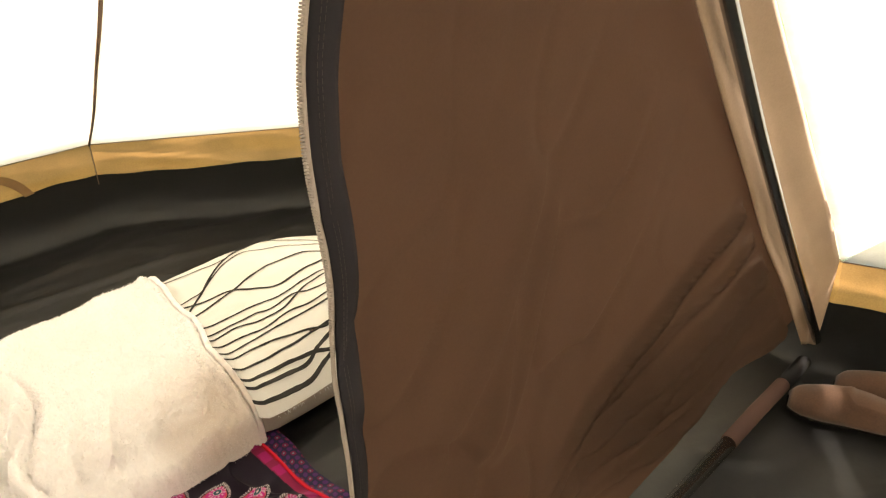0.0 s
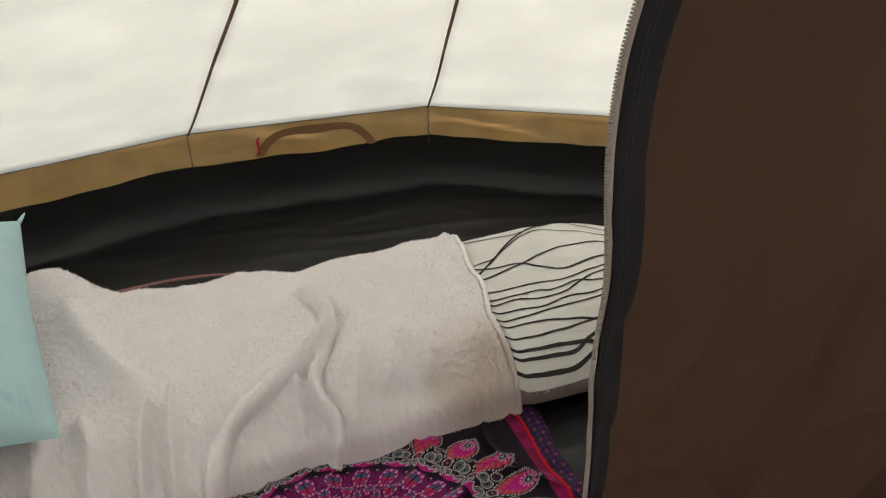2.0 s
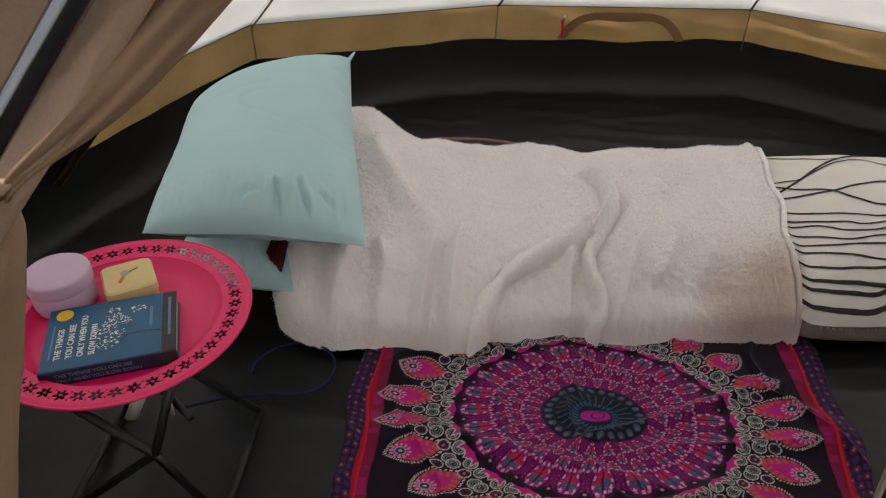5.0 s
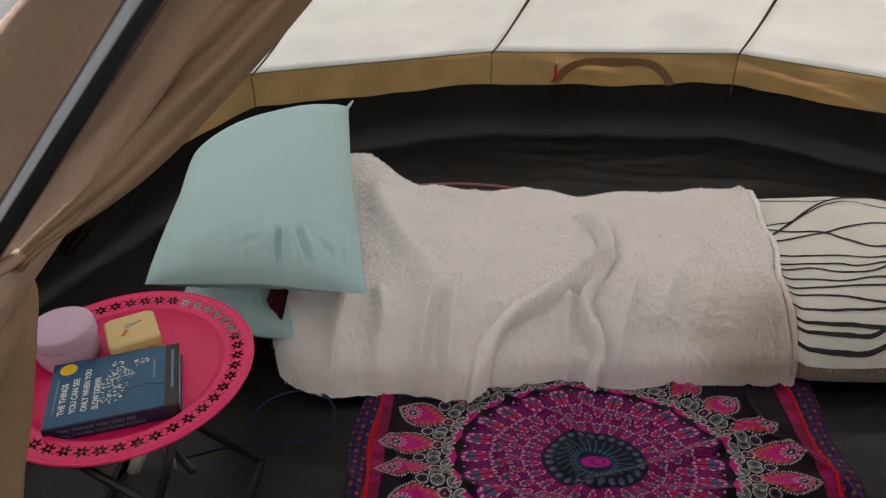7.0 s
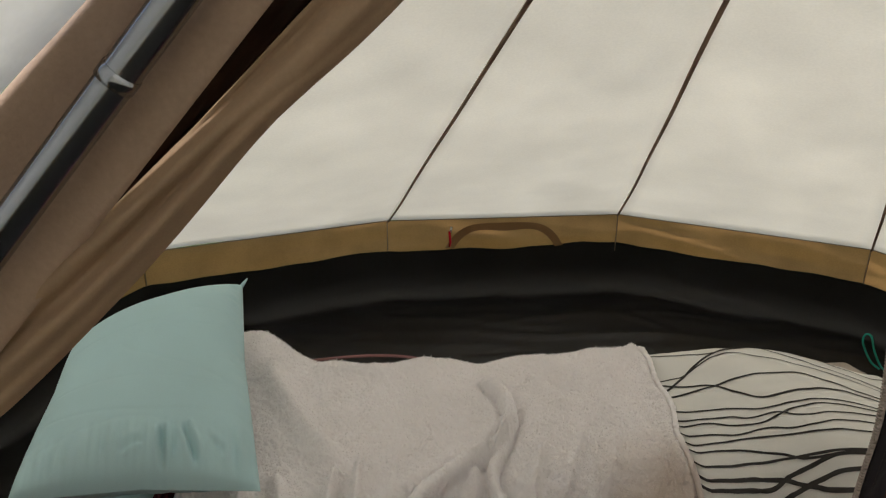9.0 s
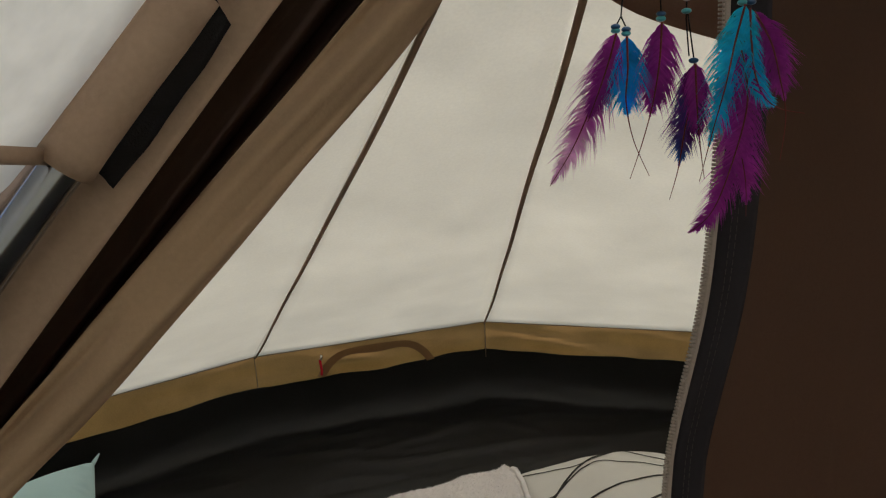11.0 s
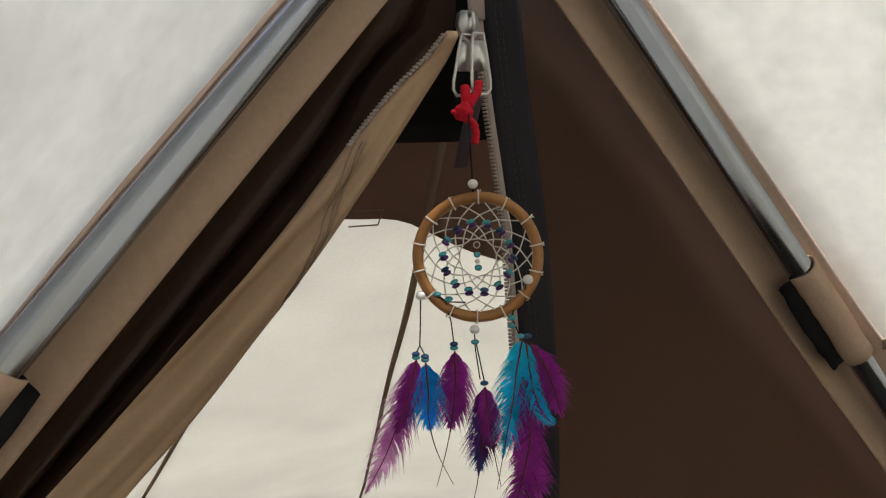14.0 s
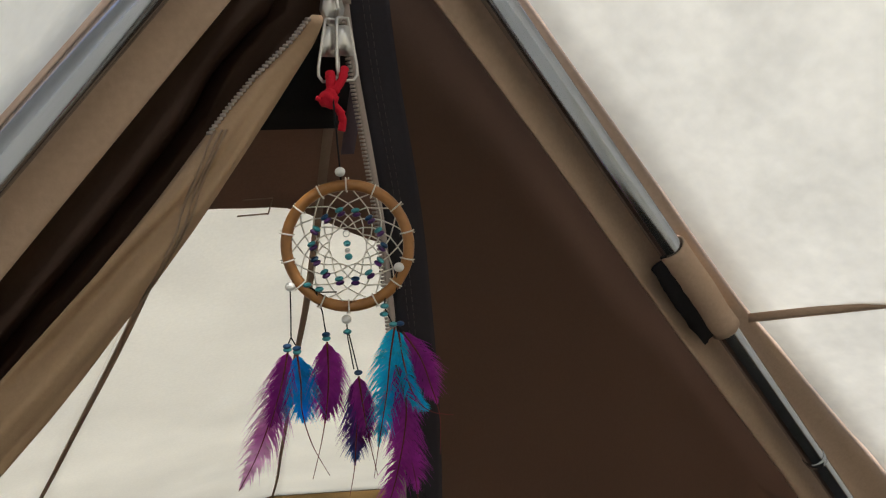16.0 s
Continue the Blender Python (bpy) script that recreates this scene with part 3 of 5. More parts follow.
NAP = FLEECE.copy()
NAP.name = "white_fleece_nap"
NAP.node_tree.links.new(NAP.node_tree.nodes[_mx.name].outputs[0], NAP.node_tree.nodes["Material Output"].inputs[0])
SHEETING = cloth("white_printed_cotton", (0.74, 0.72, 0.68), low=0.94, high=1.04, scale=8.0, fine=350.0)
INK = cloth("dark_grey_print", (0.045, 0.042, 0.040), low=0.8, high=1.2)
MAT = cloth("beige_mat_cloth", (0.42, 0.36, 0.31), low=0.85, high=1.1, scale=9.0)
AQUA = cloth("pale_aqua_cotton", (0.46, 0.66, 0.695), low=0.95, high=1.04, scale=6.0, fine=380.0, bump=0.2, sheen=0.1)
WINE = cloth("wine_red_cloth", (0.06, 0.007, 0.012))


def curve_of(pts, n=14):
    """A smooth open curve through flat points."""
    out = []
    p = [pts[0]] + list(pts) + [pts[-1]]
    for i in range(1, len(p) - 2):
        for k in range(n):
            t = k / n
            out.append(tuple(0.5 * (2 * p[i][c] + (p[i + 1][c] - p[i - 1][c]) * t + (2 * p[i - 1][c] - 5 * p[i][c] + 4 * p[i + 1][c] - p[i + 2][c]) * t * t + (3 * p[i][c] - p[i - 1][c] - 3 * p[i + 1][c] + p[i + 2][c]) * t ** 3) for c in range(len(p[0]))))
    out.append(tuple(pts[-1]))
    return out


def mat_fn(u, v):
    a = 2 * math.pi * v
    c, s_ = math.cos(a), math.sin(a)
    e = 0.55
    y = 1.0 + 0.318 * math.copysign(abs(c) ** e, c)
    z = 0.052 + 0.050 * math.copysign(abs(s_) ** e, s_)
    x = lerp(-0.84, 1.02, u)
    shrink = smooth01(min(u, 1 - u) * 30) * 0.9 + 0.1
    front = lerp(0.80, 1.0, smooth01((x - 0.20) / 0.10)) if c < 0 else 1.0
    return Vector((x, 1.02 + (y - 1.0) * front * lerp(0.9, 1, shrink), 0.052 + (z - 0.052) * shrink + 0.004 * nz(x * 7, v * 9)))


_bm = sheet(mat_fn, 60, 48)
bmesh.ops.remove_doubles(_bm, verts=_bm.verts, dist=0.0005)
bmesh.ops.holes_fill(_bm, edges=[e for e in _bm.edges if e.is_boundary])
sleeping_mat = empty("sleeping_mat", "beige sleeping mat lying on the groundsheet", "sleeping mat")
part("pad", _bm, MAT, sleeping_mat)
part("piping", tube(curve_of([(-0.75, 1.352, 0.125), (-0.62, 1.366, 0.136), (-0.47, 1.372, 0.142), (-0.34, 1.362, 0.138), (-0.25, 1.34, 0.12)]), 0.0045, 7), cloth("dusty_rose_cloth", (0.26, 0.13, 0.13)), sleeping_mat, "dusty rose piping")

FRONT = ((-0.905, 0.775), (-0.885, 0.735), (-0.86, 0.683), (-0.807, 0.642), (-0.729, 0.622), (-0.657, 0.634), (-0.551, 0.631), (-0.469, 0.620), (-0.430, 0.632), (-0.402, 0.672), (-0.334, 0.672), (-0.258, 0.692), (-0.184, 0.694), (-0.147, 0.676), (-0.084, 0.672), (-0.015, 0.690), (0.106, 0.703), (0.30, 0.708))
BACK = ((-0.92, 1.42), (-0.80, 1.465), (-0.74, 1.44), (-0.67, 1.375), (-0.59, 1.30), (-0.50, 1.288), (-0.38, 1.297), (-0.30, 1.328), (-0.225, 1.298), (-0.147, 1.255), (-0.056, 1.285), (0.058, 1.303), (0.16, 1.325), (0.205, 1.30), (0.25, 1.295), (0.30, 1.295))
# rolled folds of the fleece: line on the plan, half width, height
ROPES = (
    (((-0.200, 1.125), (-0.156, 1.105), (-0.122, 1.040), (-0.114, 0.960), (-0.135, 0.895), (-0.180, 0.850), (-0.260, 0.806), (-0.320, 0.770), (-0.365, 0.738), (-0.395, 0.705), (-0.410, 0.672), (-0.425, 0.622)), 0.0165, 0.038),
    (((-0.112, 0.950), (-0.150, 0.855), (-0.180, 0.800), (-0.180, 0.765), (-0.163, 0.735), (-0.155, 0.712), (-0.168, 0.69), (-0.176, 0.665)), 0.0145, 0.030),
)
# soft folds
SWELLS = (
    (((-0.70, 1.24), (-0.680, 1.13), (-0.616, 1.005), (-0.577, 0.92), (-0.53, 0.86)), 0.034, 0.022),
    (((-0.455, 0.81), (-0.468, 0.72), (-0.480, 0.63)), 0.020, 0.042),
    (((-0.505, 0.80), (-0.525, 0.72), (-0.54, 0.64)), 0.018, 0.030),
    (((-0.215, 0.82), (-0.225, 0.75), (-0.220, 0.69)), 0.014, 0.015),
    (((-0.045, 0.86), (-0.085, 0.79), (-0.11, 0.71)), 0.018, 0.015),
    (((0.05, 0.91), (0.01, 0.83), (-0.03, 0.75)), 0.017, 0.012),
    (((0.13, 0.92), (0.10, 0.84), (0.07, 0.77)), 0.020, 0.010),
    (((-0.62, 1.19), (-0.52, 1.21), (-0.40, 1.19), (-0.30, 1.22)), 0.030, 0.016),
    (((0.03, 1.24), (-0.02, 1.12), (0.02, 1.02)), 0.030, 0.012),
    (((-0.74, 0.84), (-0.70, 0.76), (-0.72, 0.68)), 0.028, 0.022),
    (((-0.64, 0.80), (-0.62, 0.72), (-0.63, 0.65)), 0.020, 0.018),
    (((0.22, 1.22), (0.15, 1.10), (0.13, 1.00)), 0.030, 0.010),
)


def line_gap(x, y, pts):
    """Distance from each (x, y) to a line on the plan, how far along it lies, and on which side."""
    best = np.full(x.shape, 9.0)
    at, left = np.zeros(x.shape), np.zeros(x.shape)
    n = len(pts) - 1
    for i in range(n):
        (ax, ay), (bx, by) = pts[i], pts[i + 1]
        dx, dy = bx - ax, by - ay
        t = np.clip(((x - ax) * dx + (y - ay) * dy) / (dx * dx + dy * dy), 0, 1)
        d = np.hypot(x - ax - t * dx, y - ay - t * dy)
        m = d < best
        best[m], at[m] = d[m], (i + t[m]) / n
        left[m] = np.sign((x - ax) * dy - (y - ay) * dx)[m]
    return best, at, left


def soft(a):
    a = np.clip(a, 0, 1)
    return a * a * (3 - 2 * a)


def nz_grid(x, y, z):
    return np.array([nz(a, b, z) for a, b in zip(x.ravel().tolist(), y.ravel().tolist())]).reshape(x.shape)


def rows_at(rows, x):
    r = sorted(rows)
    return sum(np.interp(x + d, [a for a, _ in r], [b for _, b in r]) for d in (-0.012, -0.006, 0, 0.006, 0.012)) / 5


def blanket_grid(nu, nv):
    u, v = np.meshgrid(np.linspace(0, 1, nu + 1), np.linspace(0, 1, nv + 1))
    left = np.interp(v, (0.0, 0.03, 0.09, 0.2, 0.32, 0.5, 1.0), (-0.862, -0.885, -0.900, -0.897, -0.872, -0.90, -0.90))
    hem = np.interp(v, (0.0, 0.05, 0.12, 0.22, 0.35, 0.5, 0.75, 0.9, 1.0), (0.268, 0.262, 0.252, 0.252, 0.266, 0.283, 0.291, 0.296, 0.292)) + 0.004 * np.sin(v * 17)
    x = left + (hem - left) * u
    f, b = rows_at(FRONT, x), rows_at(BACK, x)
    y = f + (b - f) * v
    top = 0.172 + 0.018 * np.sin(np.pi * v) + 0.012 * soft((v - 0.6) * 3) * soft((x + 0.66) * 8) + 0.022 * nz_grid(x * 2.6, y * 2.2, 4) + 0.009 * nz_grid(x * 6, y * 5, 6)
    top += 0.016 * soft((x - 0.08) / 0.16)
    top += 0.05 * np.exp(-((x + 0.75) / 0.12) ** 2) * soft((y - 0.9) * 3)
    rise, fall = np.clip(v / 0.23, 0, 1), np.clip((1 - v) / 0.09, 0, 1)
    prof = (1 - (1 - rise) ** 2.2) ** 0.72 * (1 - (1 - fall) ** 2.4) ** 0.6
    h = 0.012 + (top - 0.012) * prof
    h += (0.020 * nz_grid(x * 8.5, y * 1.6, 21) + 0.010 * nz_grid(x * 15, y * 2.5, 23)) * soft((0.40 - v) * 3.2) * soft(v * 14)
    h += 0.005 * np.clip(1 - np.abs(nz_grid(x * 3.2 + y * 2, y * 3 - x, 31)) * 7, 0, 1) ** 2 * prof
    y2 = y - 0.014 * np.exp(-((v - 0.035) / 0.03) ** 2)
    for pts, width, tall in SWELLS:
        d, at, side = line_gap(x, y, pts)
        ends = soft(at * 5) * soft((1.15 - at) * 5)
        wide = np.where(side > 0, width, width * 0.6)
        h += 1.6 * tall * np.exp(-(d / wide) ** 2) * ends * (0.3 + 0.7 * prof)
        y2 -= 0.5 * tall * np.exp(-(d / wide) ** 2) * ends * soft((0.22 - v) * 8)
    for pts, width, tall in ROPES:
        d, at, side = line_gap(x, y, curve_of(pts, 5))
        d = np.abs(d + 0.002 * nz_grid(x * 40, y * 40, 7))
        ends = soft(at * 7)
        ridge = np.clip(1 - (d / width) ** 2, 0, 1) ** 0.62
        h += tall * ridge * ends * (0.45 + 0.55 * prof)
        h -= 0.26 * tall * np.exp(-((d - 1.35 * width) / (0.5 * width)) ** 2) * ends * prof
        h += 0.16 * tall * np.exp(-((d - 2.6 * width) / (0.9 * width)) ** 2) * ends * prof
        y2 -= 0.8 * tall * ridge * ends * soft((0.22 - v) * 8)
    h += 0.010 * np.exp(-((u - 0.978) / 0.010) ** 2) - 0.012 * soft((u - 0.985) / 0.012)
    h -= np.where(h > 0.06, np.minimum(h - 0.06, 0.10) * 0.8 * soft((0.03 - u) / 0.03), 0)
    tuft = nz_grid(x * 70 + 8 * nz_grid(x * 9, y * 9, 1), y * 70, 2)
    h += 0.0042 * tuft + 0.0022 * nz_grid(x * 150, y * 150, 5)
    return np.stack([x + 0.002 * nz_grid(x * 60, y * 60, 9), y2 + 0.003 * nz_grid(x * 70, y * 70, 8) * soft(v * 40), np.maximum(h, 0.012)], 2)


fleece = empty("blanket", "creased white fleece blanket spread over the bed", "blanket")
_bu, _bv = 440, 300
_bg = blanket_grid(_bu, _bv)
_me = bpy.data.meshes.new("fleece")
_me.from_pydata(_bg.reshape(-1, 3).tolist(), [], [(j * (_bu + 1) + i, j * (_bu + 1) + i + 1, (j + 1) * (_bu + 1) + i + 1, (j + 1) * (_bu + 1) + i) for j in range(_bv) for i in range(_bu)])
_fl = finish(_me, "fleece", FLEECE, fleece)
# short nap standing on the fleece
_nv = len(_fl.data.vertices)
_co = np.empty(_nv * 3)
_no = np.empty(_nv * 3)
_fl.data.vertices.foreach_get("co", _co)
_fl.data.vertices.foreach_get("normal", _no)
_co, _no = _co.reshape(-1, 3), _no.reshape(-1, 3)
_no *= np.sign(_no[:, 2:3] + 1e-6)
_rs = np.random.RandomState(3)
_lean = np.stack([np.sin(_co[:, 0] * 95 + 2 * np.sin(_co[:, 1] * 70)), np.cos(_co[:, 1] * 105 + 2 * np.sin(_co[:, 0] * 60)), 0 * _co[:, 0]], 1) * 0.8 + _rs.normal(0, 0.5, (_nv, 3))
_dir = _no + _lean
_dir /= np.linalg.norm(_dir, axis=1, keepdims=True)
_base = _co + _rs.normal(0, 0.0015, (_nv, 3)) * (1, 1, 0.2)
_side = np.cross(_dir, _rs.normal(0, 1, (_nv, 3)))
_side /= np.linalg.norm(_side, axis=1, keepdims=True) + 1e-9
_len = _rs.uniform(0.002, 0.0055, (_nv, 1))
_pv = np.stack([_base - _side * 0.0009, _base + _side * 0.0009, _base + _dir * _len], 1).reshape(-1, 3)
_me = bpy.data.meshes.new("nap")
_me.from_pydata(_pv.tolist(), [], np.arange(_nv * 3).reshape(-1, 3).tolist())
tagged(finish(_me, "nap", NAP, fleece, "short fluffy fleece nap", smooth=False), kind="stuff")


def hem_curl(u, v):
    q = Vector(_bg[min(_bv, int(round(v * _bv))), _bu])
    a = u * 2 * math.pi
    return q + Vector((0.007 * math.cos(a), 0, 0.007 + 0.007 * math.sin(a) + 0.002 * nz(v * 60, u * 4)))


part("hem", sheet(hem_curl, 10, 120, closed=True), FLEECE, fleece, "thick rolled fleece hem")



# striped cover over the pillow at the foot
def cover_front(x):
    return 0.692 + 0.05 * smooth01((0.285 - x) / 0.04) + 0.006 * math.sin(x * 14) + 0.012 * smooth01((x - 0.8) * 5)


def cover_fn(u, v):
    """Striped cover: u along the bed, v from back to front."""
    x = lerp(0.215, 0.98, u)
    back = 1.305 - 0.16 * smooth01((x - 0.60) / 0.40)
    y = lerp(back, cover_front(x), v)
    crown = 0.160 + 0.068 * math.sin(math.pi * min(1, max(0, (x - 0.19) / 0.70))) * math.sin(math.pi * min(1, v * 1.02)) ** 0.6
    fall_b = 1 - (1 - min(1, v / 0.10)) ** 2
    fall_f = 1 - (1 - min(1, (1 - v) / 0.24)) ** 2.2
    fall_r = 1 - (1 - min(1, (1 - u) / 0.10)) ** 2
    z = 0.080 + (crown - 0.080) * fall_b ** 0.7 * (0.06 + 0.94 * fall_f ** 0.7) * fall_r - 0.05 * smooth01((0.262 - x) / 0.05) + 0.004 * nz(x * 8, y * 7, 3) + 0.003 * nz(x * 20, y * 9, 9)
    return Vector((x, y, z))


striped = empty("striped_pillow", "white pillow in a cotton cover with black wavy lines", "pillow")
part("case", sheet(cover_fn, 70, 60), SHEETING, striped)
LINES_BACK = (
    ((0.08, 0.10), (0.28, 0.17), (0.37, 0.15), (0.50, 0.094), (0.65, 0.10), (1.0, 0.16)),
    ((0.04, 0.47), (0.16, 0.362), (0.31, 0.20), (0.42, 0.113), (0.53, 0.094), (0.63, 0.20), (1.0, 0.28)),
    ((0.04, 0.33), (0.13, 0.344), (0.19, 0.331), (0.33, 0.21), (0.42, 0.18), (0.57, 0.28), (1.0, 0.33)),
    ((0.04, 0.32), (0.14, 0.412), (0.24, 0.450), (0.29, 0.52), (0.36, 0.581), (0.49, 0.541), (0.7, 0.48), (1.0, 0.50)),
    ((0.04, 0.463), (0.14, 0.469), (0.24, 0.455), (0.33, 0.431), (0.54, 0.40), (0.75, 0.44), (1.0, 0.40)),
    ((0.03, 0.51), (0.11, 0.575), (0.21, 0.606), (0.33, 0.644), (0.46, 0.613), (0.65, 0.57), (1.0, 0.58)),
)
LINES_FRONT = (
    ((0.03, 0.60), (0.14, 0.637), (0.22, 0.656), (0.27, 0.685), (0.37, 0.672), (0.45, 0.694), (0.7, 0.64), (1.0, 0.66)),
    ((0.03, 0.645), (0.15, 0.665), (0.23, 0.708), (0.31, 0.713), (0.44, 0.650), (0.65, 0.60), (1.0, 0.62)),
    ((0.03, 0.690), (0.15, 0.725), (0.22, 0.750), (0.31, 0.744), (0.41, 0.756), (0.65, 0.70), (1.0, 0.72)),
    ((0.03, 0.745), (0.2, 0.772), (0.4, 0.785), (0.65, 0.76), (1.0, 0.77)),
    ((0.03, 0.785), (0.14, 0.800), (0.22, 0.825), (0.31, 0.850), (0.40, 0.872), (0.6, 0.85), (1.0, 0.80)),
    ((0.03, 0.840), (0.19, 0.865), (0.38, 0.863), (0.7, 0.84), (1.0, 0.86)),
    ((0.03, 0.892), (0.19, 0.908), (0.28, 0.919), (0.37, 0.940), (0.5, 0.955), (1.0, 0.94)),
    ((0.03, 0.922), (0.15, 0.931), (0.25, 0.938), (0.31, 0.915), (0.38, 0.895), (0.55, 0.86), (1.0, 0.88)),
    ((0.03, 0.966), (0.15, 0.973), (0.24, 0.975), (0.31, 0.956), (0.40, 0.930), (0.55, 0.905), (1.0, 0.91)),
)
for _i, _row in enumerate(LINES_BACK + LINES_FRONT):
    _c = curve_of(_row, 12)
    _w = 0.0035 if _i in (1, 3, 4, 12, 13, 14) else 0.0025

    def ribbon(u, v, c=_c, w=_w):
        k = v * (len(c) - 1)
        i = min(int(k), len(c) - 2)
        a, b = c[i], c[i + 1]
        uu, vv = lerp(a[0], b[0], k - i), lerp(a[1], b[1], k - i)
        du, dv = (b[0] - a[0]) * 0.75, (b[1] - a[1]) * 0.6
        ln = math.hypot(du, dv) + 1e-9
        s = (u - 0.5) * 2 * w * (1 + 0.25 * nz(v * 20, w * 900))
        p = cover_fn(0.01 + 0.99 * min(1.0, max(0.0, uu - s * dv / ln / 0.75)), min(1.0, max(0.0, vv + s * du / ln / 0.6)))
        return p + Vector((0, -0.0008, 0.0016))
    part("printed_line", sheet(ribbon, 2, 90), INK, striped, "black wavy printed line")
_out = []
for _i in range(110):
    _x = 0.30 + 0.66 * random.random()
    _p = Vector((_x, cover_front(_x) - 0.001, 0.082))
    _out.append(tube([_p, _p + Vector((random.uniform(-0.003, 0.003), -0.003, -random.uniform(0.001, 0.008)))], 0.0006, 3))
tagged(part("frayed_edge", merge(_out), SHEETING, striped, "frayed white cotton edge"), kind="stuff")


# tucks in the front of the pillow: start, direction, width, depth
TUCKS = ((0.58, 0.10, 0.02, -0.09, 0.014, 0.016), (0.68, 0.11, 0.06, -0.08, 0.013, 0.015), (0.50, 0.07, -0.10, -0.02, 0.010, 0.006), (0.78, 0.09, 0.08, -0.03, 0.010, 0.006))


def pillow_mesh(corners, puff, seed, crease=1.0):
    """A stuffed pillow between four corners, in order round it."""
    a, b, c, d = [Vector(p) for p in corners]
    nrm = (b - a).cross(d - a).normalized()
    if nrm.z < 0:
        nrm = -nrm

    def side(sgn):
        def fn(u, v):
            p = a.lerp(b, u).lerp(d.lerp(c, u), v)
            eu, ev = 1 - abs(2 * u - 1) ** 2.6, 1 - abs(2 * v - 1) ** 2.6
            h = max(0.0, eu * ev) ** 0.46
            mid = (a + b + c + d) / 4
            pull = 0.055 * ((1 - abs(2 * u - 1)) * (abs(2 * v - 1) ** 3) + (1 - abs(2 * v - 1)) * (abs(2 * u - 1) ** 3))
            p = p.lerp(mid, pull)
            r = max(0.0, 1 - abs(nz(u * 1.6 + seed, v * 9.5 + 0.6 * u, seed)) * 9) ** 2
            edge = min(u, 1 - u, v, 1 - v)
            pleat = (0.012 * nz(u * 15, v * 5, seed) + 0.012 * nz(u * 34, v * 5, seed)) * smooth01((0.16 - v) * 8) + 0.009 * nz(u * 4, v * 30, seed) * smooth01((u - 0.86) * 9) + 0.008 * nz(u * 4, v * 24, seed) * smooth01((0.12 - u) * 8)
            pinch = 0.0
            for cu, cv, tu, tv, wide, deep in TUCKS:
                du, dv = u - cu, v - cv
                ln = math.hypot(tu, tv)
                t = (du * tu + dv * tv) / (ln * ln)
                gap = (dv * tu - du * tv) / ln
                if -0.2 < t < 1.2:
                    pinch += deep * smooth01(t * 4 + 0.5) * smooth01((1.15 - t) * 2) * (-math.exp(-(gap / wide) ** 2) + 0.55 * math.exp(-((gap - 1.7 * wide) / wide) ** 2) + 0.35 * math.exp(-((gap + 1.8 * wide) / wide) ** 2))
            return p + nrm * sgn * (puff * (1.15 if sgn > 0 else 0.45) * h * (0.92 + 0.16 * nz(u * 2.2, v * 2.2, seed)) + (crease * pinch if sgn > 0 else 0) - crease * 0.0016 * r * smooth01(edge * 8) + crease * pleat * smooth01(edge * 14))
        return fn
    return merge([sheet(side(1), 150, 170), sheet(side(-1), 40, 50)])


upper = empty("upper_pillow", "plump pale aqua cotton pillow resting on another", "pillow", group="aqua pillows")
part("case", pillow_mesh([(-1.065, 0.600, 0.318), (-0.645, 0.662, 0.262), (-0.800, 1.420, 0.352), (-1.150, 1.130, 0.330)], 0.124, 1.3), AQUA, upper)
part("corner_tip", tube([(-0.803, 1.402, 0.354), (-0.794, 1.428, 0.361), (-0.789, 1.440, 0.366)], 0.007, 6, taper=lambda q: 1 - 0.75 * q), AQUA, upper)
lower = empty("lower_pillow", "pale aqua cotton pillow lying under another pillow", "pillow", group="aqua pillows")
part("case", pillow_mesh([(-1.10, 0.700, 0.112), (-0.815, 0.690, 0.112), (-0.80, 1.20, 0.115), (-1.12, 1.22, 0.115)], 0.100, 4.7, 0.25), AQUA, lower)
red_cloth = finish(sheet(lambda u, v: Vector((lerp(-0.872, -0.845, u), lerp(0.715, 1.0, v), 0.196 + 0.010 * nz(u * 5, v * 5) - 0.05 * (1 - v) ** 3 * u)), 12, 16), "red_cloth", WINE)
tagged(thick(red_cloth, 0.006), "corner of wine-red cloth between pillow and blanket", "cloth")

# ---- printed throw on the floor ----
THROW_X0, THROW_X1, THROW_Y0, THROW_Y1 = -0.664, 0.304, 0.03, 0.80
MID = (-0.183, 0.470)


def throw_z(x, y):
    r = max(0.0, 1 - abs(nz(x * 2.2 + y * 3, y * 3.6 - x, 5.0)) * 7) ** 2
    r2 = max(0.0, 1 - abs(nz(x * 4.2, y * 3.2 + x * 2, 11.0)) * 8) ** 2
    f1 = math.exp(-((y - 0.47 - 0.45 * (x + 0.05)) / 0.016) ** 2) * smooth01((x + 0.35) * 5) * smooth01((0.25 - x) * 6)
    f2 = math.exp(-((y - 0.36 + 0.25 * (x + 0.30)) / 0.020) ** 2) * smooth01((x + 0.62) * 6) * smooth01((-0.02 - x) * 6)
    return 0.014 + 0.014 * r + 0.010 * r2 + 0.009 * nz(x * 5, y * 5, 2) + 0.020 * f1 + 0.016 * f2


def lobes(theta, n, phase=0.0):
    """Angle inside one of n equal sectors, from -1 to 1, and the sector's number."""
    k = theta / (2 * np.pi) * n + phase
    i = np.floor(k)
    return (k - i) * 2 - 1, i


